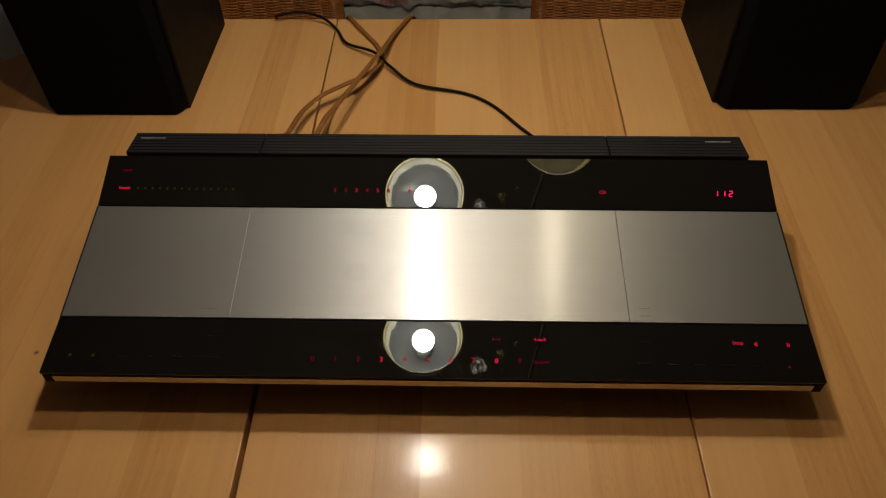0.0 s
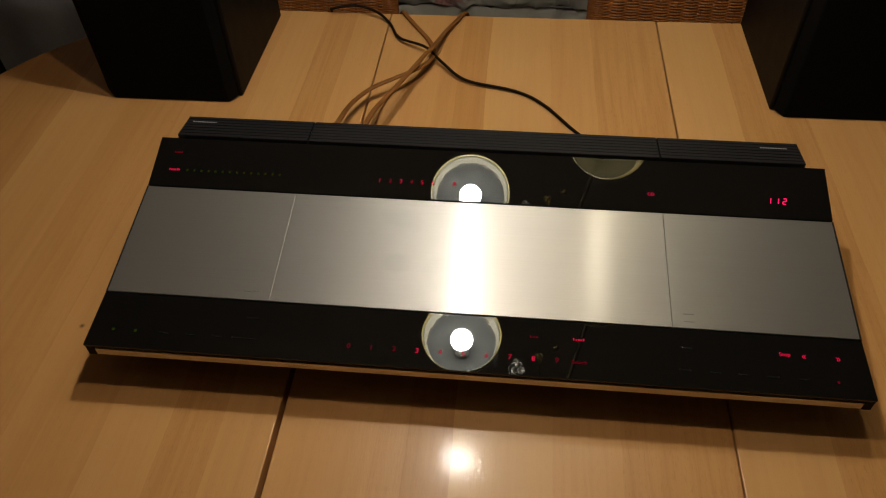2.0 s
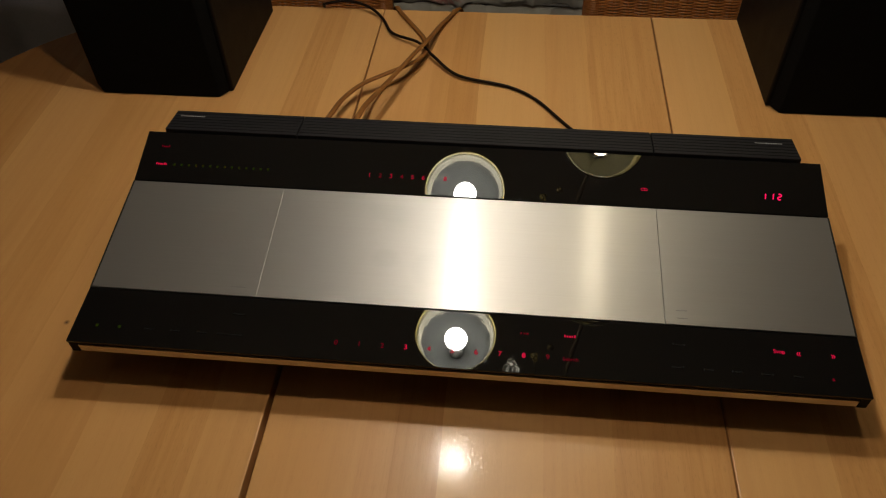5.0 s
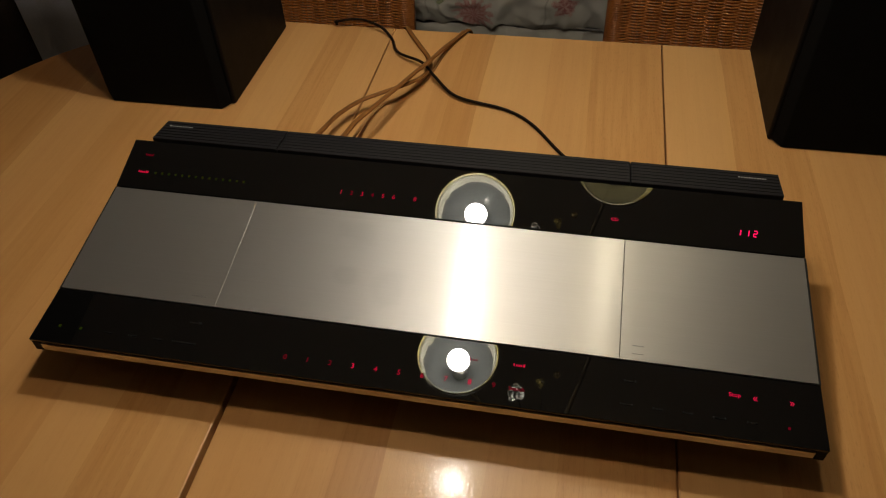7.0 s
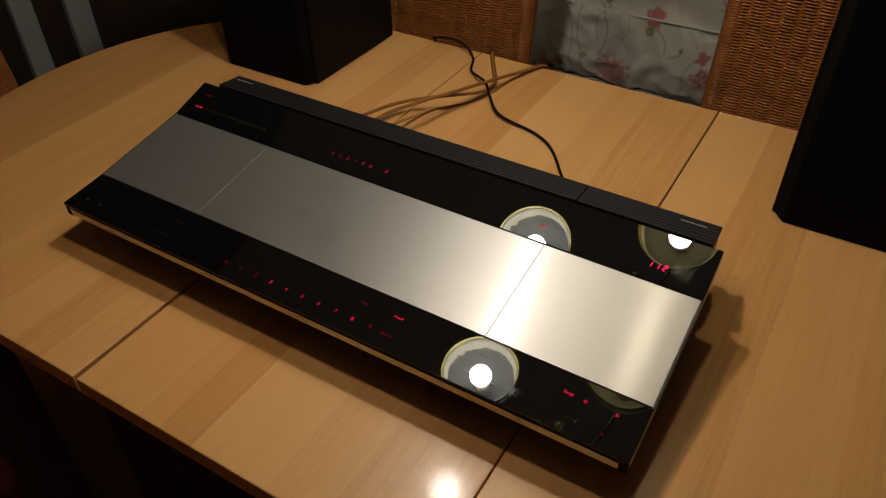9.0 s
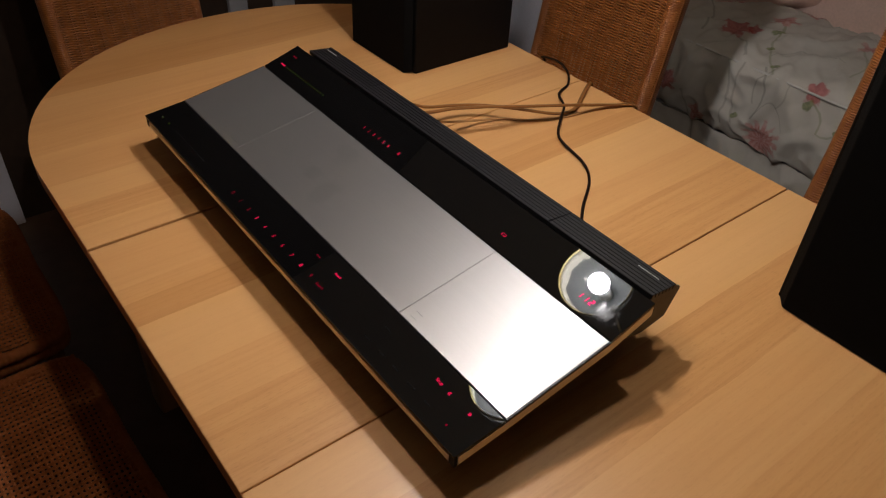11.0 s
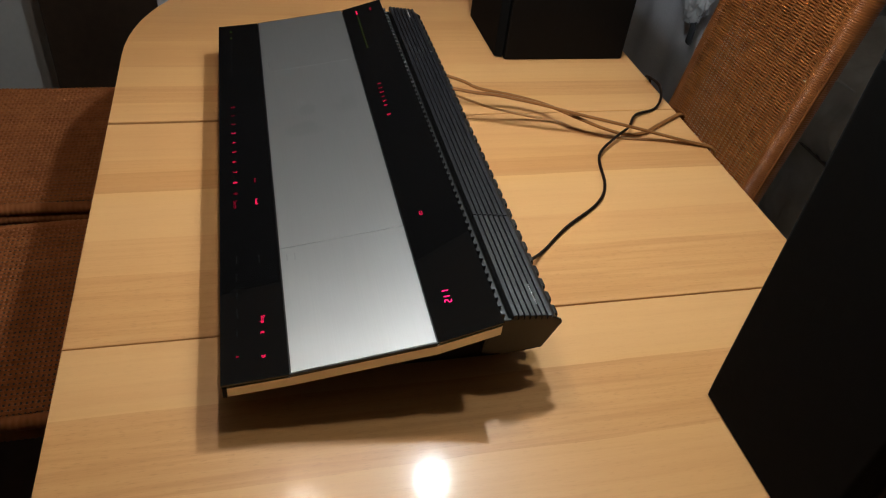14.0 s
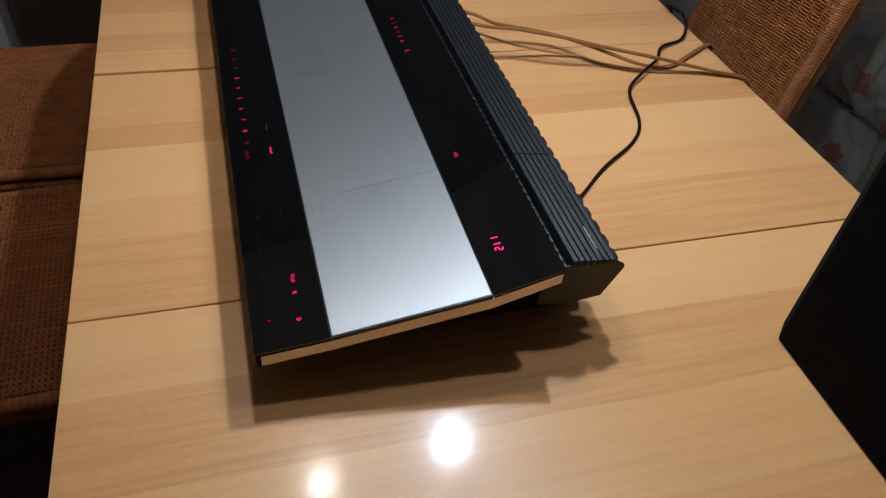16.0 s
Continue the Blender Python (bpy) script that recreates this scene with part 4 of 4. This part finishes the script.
sofa = thing("sofa", "sofa with a wrinkled white floral cotton cover and piped cushion", "sofa", (SX, SY, 0))


def on_sofa(ob):
    ob.matrix_parent_inverse = Matrix.Translation((-SX, -SY, 0))
    return ob


on_sofa(part("base", box(-0.98, 1.10, 1.60, 2.30, 0.02, 0.32, 0.01), THROW, sofa))
on_sofa(part("padding", box(-0.97, 1.09, 1.575, 2.02, 0.33, 0.535, 0.02), THROW, sofa))
on_sofa(part("backrest", box(-0.98, 1.10, 2.05, 2.30, 0.30, 0.86, 0.05, 4), BEIGE, sofa, "plain pinkish beige backrest"))
on_sofa(cloth("skirt", sofa, "white floral cotton skirt", -0.99, 1.11, [(1.565, 0.03), (1.560, 0.12), (1.558, 0.22), (1.560, 0.332)], -0.305, wrinkle=0.009, seed=7.0))
on_sofa(cloth("seat_cover", sofa, "white cotton cushion cover printed with red blossoms", -0.99, 1.11,
              [(1.575, 0.332), (1.552, 0.342), (1.538, 0.38), (1.533, 0.44), (1.537, 0.51), (1.550, 0.545), (1.575, 0.560), (1.65, 0.572), (1.80, 0.575), (1.94, 0.570), (2.02, 0.545), (2.045, 0.48)], 0.0))
for y, z, r, mat, words in ((1.556, 0.337, 0.0036, PIPING, "dark piping"), (1.543, 0.549, 0.0036, PALE_CORD, "white piping")):
    pts = [(x, y + 0.006 * math.sin(x * 7 + z * 9), z + 0.003 * math.sin(x * 5 + y)) for x in np.linspace(-0.98, 1.10, 18)]
    v, f = sweep(smooth_path(pts, 6), r)
    on_sofa(arrays("piping", v, f, mat, sofa, words, True))


def pillow(w, h, thick, nx=40):
    """A soft square cushion in the x-z plane with pinched corners."""
    verts, faces = [], []
    for side in (-1, 1):
        for j in range(nx + 1):
            for i in range(nx + 1):
                a, b = 2 * i / nx - 1, 2 * j / nx - 1
                rise = ((1 - a ** 4) * (1 - b ** 4)) ** 0.5
                x, z = a * (1 - 0.07 * (1 - b * b)) * w / 2, b * (1 - 0.07 * (1 - a * a)) * h / 2
                y = side * (0.004 + thick / 2 * rise * (1 + 0.10 * noise.noise(Vector((a * 3, b * 3, side)))))
                verts.append((x, y, z + h / 2))
    n1 = (nx + 1) ** 2
    for side in (0, 1):
        for j in range(nx):
            for i in range(nx):
                q = side * n1 + j * (nx + 1) + i
                quad = (q, q + 1, q + nx + 2, q + nx + 1)
                faces.append(quad if side == 0 else quad[::-1])
    return verts, faces


v, f = pillow(0.50, 0.42, 0.13)
cushion = tagged(arrays("cushion", v, f, BEIGE, None, "", True), "plain pinkish beige cushion leaning on the floral sofa", "cushion")
cushion.matrix_basis = pose(-0.475, 1.985, 0.548, -16, 0, 50.5)


def curtain_mesh(w, h, depth, folds, nx=160, nz=24, seed=2.0):
    """A hanging cloth in the x-z plane with uneven folds, closed by its own thickness."""
    verts, faces = [], []
    for side in (0, 1):
        for j in range(nz + 1):
            for i in range(nx + 1):
                u, t = i / nx, j / nz
                x = (u - 0.5) * w
                y = depth * (math.sin(2 * math.pi * folds * u + 1.2 * noise.noise(Vector((u * 5, t * 1.2, seed)))) + 0.5 * noise.noise(Vector((u * 9, t * 2, seed + 3))))
                verts.append((x, y + 0.002 * side, t * h))
    n1 = (nx + 1) * (nz + 1)
    for side in (0, 1):
        for j in range(nz):
            for i in range(nx):
                a = side * n1 + j * (nx + 1) + i
                q = (a, a + 1, a + nx + 2, a + nx + 1)
                faces.append(q if side == 0 else q[::-1])
    return verts, faces


v, f = curtain_mesh(0.80, 2.1, 0.005, 4)
cur = tagged(arrays("curtain", v, f, CURTAIN, None, "", True), "plain grey curtain hanging in shallow folds behind the table", "curtain")
cur.location = (-1.06, 1.36, 0.06)
bag = thing("carrier_bag", "crumpled white plastic bag hanging by a dark strap", "bag", (-1.03, 1.30, 0.48))
bm = bmesh.new()
bmesh.ops.create_icosphere(bm, subdivisions=4, radius=1.0)
for w in bm.verts:
    c = w.co.copy()
    k = 1 + 0.35 * noise.noise(c * 2.1) + 0.22 * abs(noise.noise(c * 5.0))
    w.co = Vector((0.012 + c.x * 0.058 * k, c.y * 0.030 * k, 0.145 + c.z * 0.075 * k))
part("sack", bm, BAG, bag, "crumpled white plastic")
v, f = sweep(smooth_path([(0.015, 0.0, 0.090), (0.032, 0.0, 0.062), (0.034, 0.0, 0.030), (0.030, 0.002, 0.005)], 8), 0.014, 0.006)
arrays("strap", v, f, DARKCLOTH, bag, "dark cloth strap", True)

# ---- west side: dark cupboard with pale uprights -----------------------------
cup = thing("cupboard", "dark stained wooden cupboard with pale grey upright rails against the wall", "cupboard", (-1.5, 0.2, 0))
part("body", box(-0.095, 0.03, -0.74, 1.2, 0.0, 2.42, 0.004), DARKWOOD, cup, "dark stained wood")
for y0, y1 in ((-0.41, -0.32), (0.40, 0.46), (0.55, 0.62)):
    part("upright_rail", box(0.031, 0.05, y0, y1, 0.0, 1.20, 0.003), PALE_WALL if y0 < 0 else PALE, cup, "pale grey painted rail")

# ---- the hanging lamp --------------------------------------------------------
HUB = (0.160, 0.240, 1.70)
lamp = thing("chandelier", "brass hanging lamp with smoky frosted glass shades and lit globe bulbs", "hanging lamp", HUB)
part("hub", lathe([(0.0, -0.035), (0.012, -0.033), (0.022, -0.015), (0.026, 0.0), (0.020, 0.02), (0.009, 0.035), (0.006, 0.05), (0.0, 0.05)], 32), BRASS, lamp, "brass hub", True)
part("rod", lathe([(0.0, 0.045), (0.006, 0.045), (0.006, 0.72), (0.0, 0.72)], 16), BRASS, lamp, "", True)
part("canopy", lathe([(0.0, 0.70), (0.05, 0.72), (0.055, 0.735), (0.055, 0.75), (0.0, 0.75)], 32), BRASS, lamp, "", True)
SHADE_PROFILE = [(0.081, 0.0), (0.079, 0.016), (0.072, 0.040), (0.060, 0.062), (0.042, 0.079), (0.020, 0.088), (0.008, 0.090)]
LAMPS = ((-0.040, 0.375, 1.566, 1.14, (1.0, 0.925, 0.745)), (0.240, 0.497, 1.549, 0.40, (1.0, 0.87, 0.58)), (0.000, 0.095, 1.560, 0.54, (1.0, 0.79, 0.52)))
for n, (x, y, rim_height, power, tint) in enumerate(LAMPS):
    dx, dy = x - HUB[0], y - HUB[1]
    ring = rim_height - HUB[2]
    v, f = sweep(smooth_path([(0, 0, 0), (dx * 0.35, dy * 0.35, 0.05), (dx * 0.8, dy * 0.8, 0.03), (dx, dy, -0.03), (dx, dy, ring + 0.088)], 10), 0.005, 0.005, 10)
    arrays("arm", v, f, DARK_BRASS, lamp, "curved brass arm", True)
    inner = [(r - 0.002, z) for r, z in SHADE_PROFILE[::-1]]
    sh = part("shade", lathe(SHADE_PROFILE + inner, 64, True), SHADE_WARM_GLOW if n == 1 else SHADE, lamp, "smoky frosted glass shade", True)
    sh.location = (dx, dy, ring)
    part("rim", lathe([(0.0800, 0.0005), (0.0830, -0.0060), (0.0850, -0.0055), (0.0842, 0.0010), (0.0822, 0.0030)], 64, True), RIM, sh, "yellow glass rim", True)
    so = part("socket", lathe([(0.0, 0.038), (0.0130, 0.038), (0.0160, 0.048), (0.0165, 0.092), (0.0, 0.092)], 24), CERAMIC, sh, "white ceramic socket", True)
    bulb_mat = glow("bulb_glow" if n != 1 else "bulb_glow_warm", tint, BULB * power)
    bm = bmesh.new()
    bmesh.ops.create_icosphere(bm, subdivisions=3, radius=0.0235, matrix=Matrix.Translation((0, 0, 1.588 - rim_height)))
    part("bulb", bm, bulb_mat, sh, "lit globe bulb", True)
# glass flower ornament on the lamp
orn = [(-0.077, 0.140, 0.040), (-0.028, 0.165, 0.030)]
for (ox, oy, oz), mat, count, rad in zip(orn, (PETAL, YELLOW), (8, 4), (0.010, 0.006)):
    for i in range(count):
        a = 2.4 * i
        bm = lathe([(0.0, 0.0), (rad * 0.7, 0.0008), (rad, 0.003), (rad * 0.95, 0.0042), (rad * 0.6, 0.002), (0.0, 0.0014)], 16)
        p = part("petal", bm, mat, lamp, "white glass petal" if mat == PETAL else "amber glass petal", True)
        rr = rad * 1.25 * math.sqrt(i / count) * 1.3
        p.matrix_basis = pose(ox + rr * math.cos(a), oy + rr * math.sin(a), oz - 0.004 * (i % 3), 168 + 12 * math.cos(a * 3), (20 if i % 2 else -20) + 8 * math.sin(a * 2), 0)
    v, f = sweep(smooth_path([(0, 0, 0.05), (ox * 0.5, oy * 0.5, oz + 0.06), (ox, oy, oz + 0.003)], 8), 0.0015, 0.0015, 6)
    arrays("stalk", v, f, DARK_BRASS, lamp, "thin brass stalk", True)
bm = bmesh.new()
bmesh.ops.create_icosphere(bm, subdivisions=2, radius=0.008, matrix=Matrix.Translation((0.006, 0.180, 0.000)))
part("ball", bm, BRASS, lamp, "small brass ball", True)
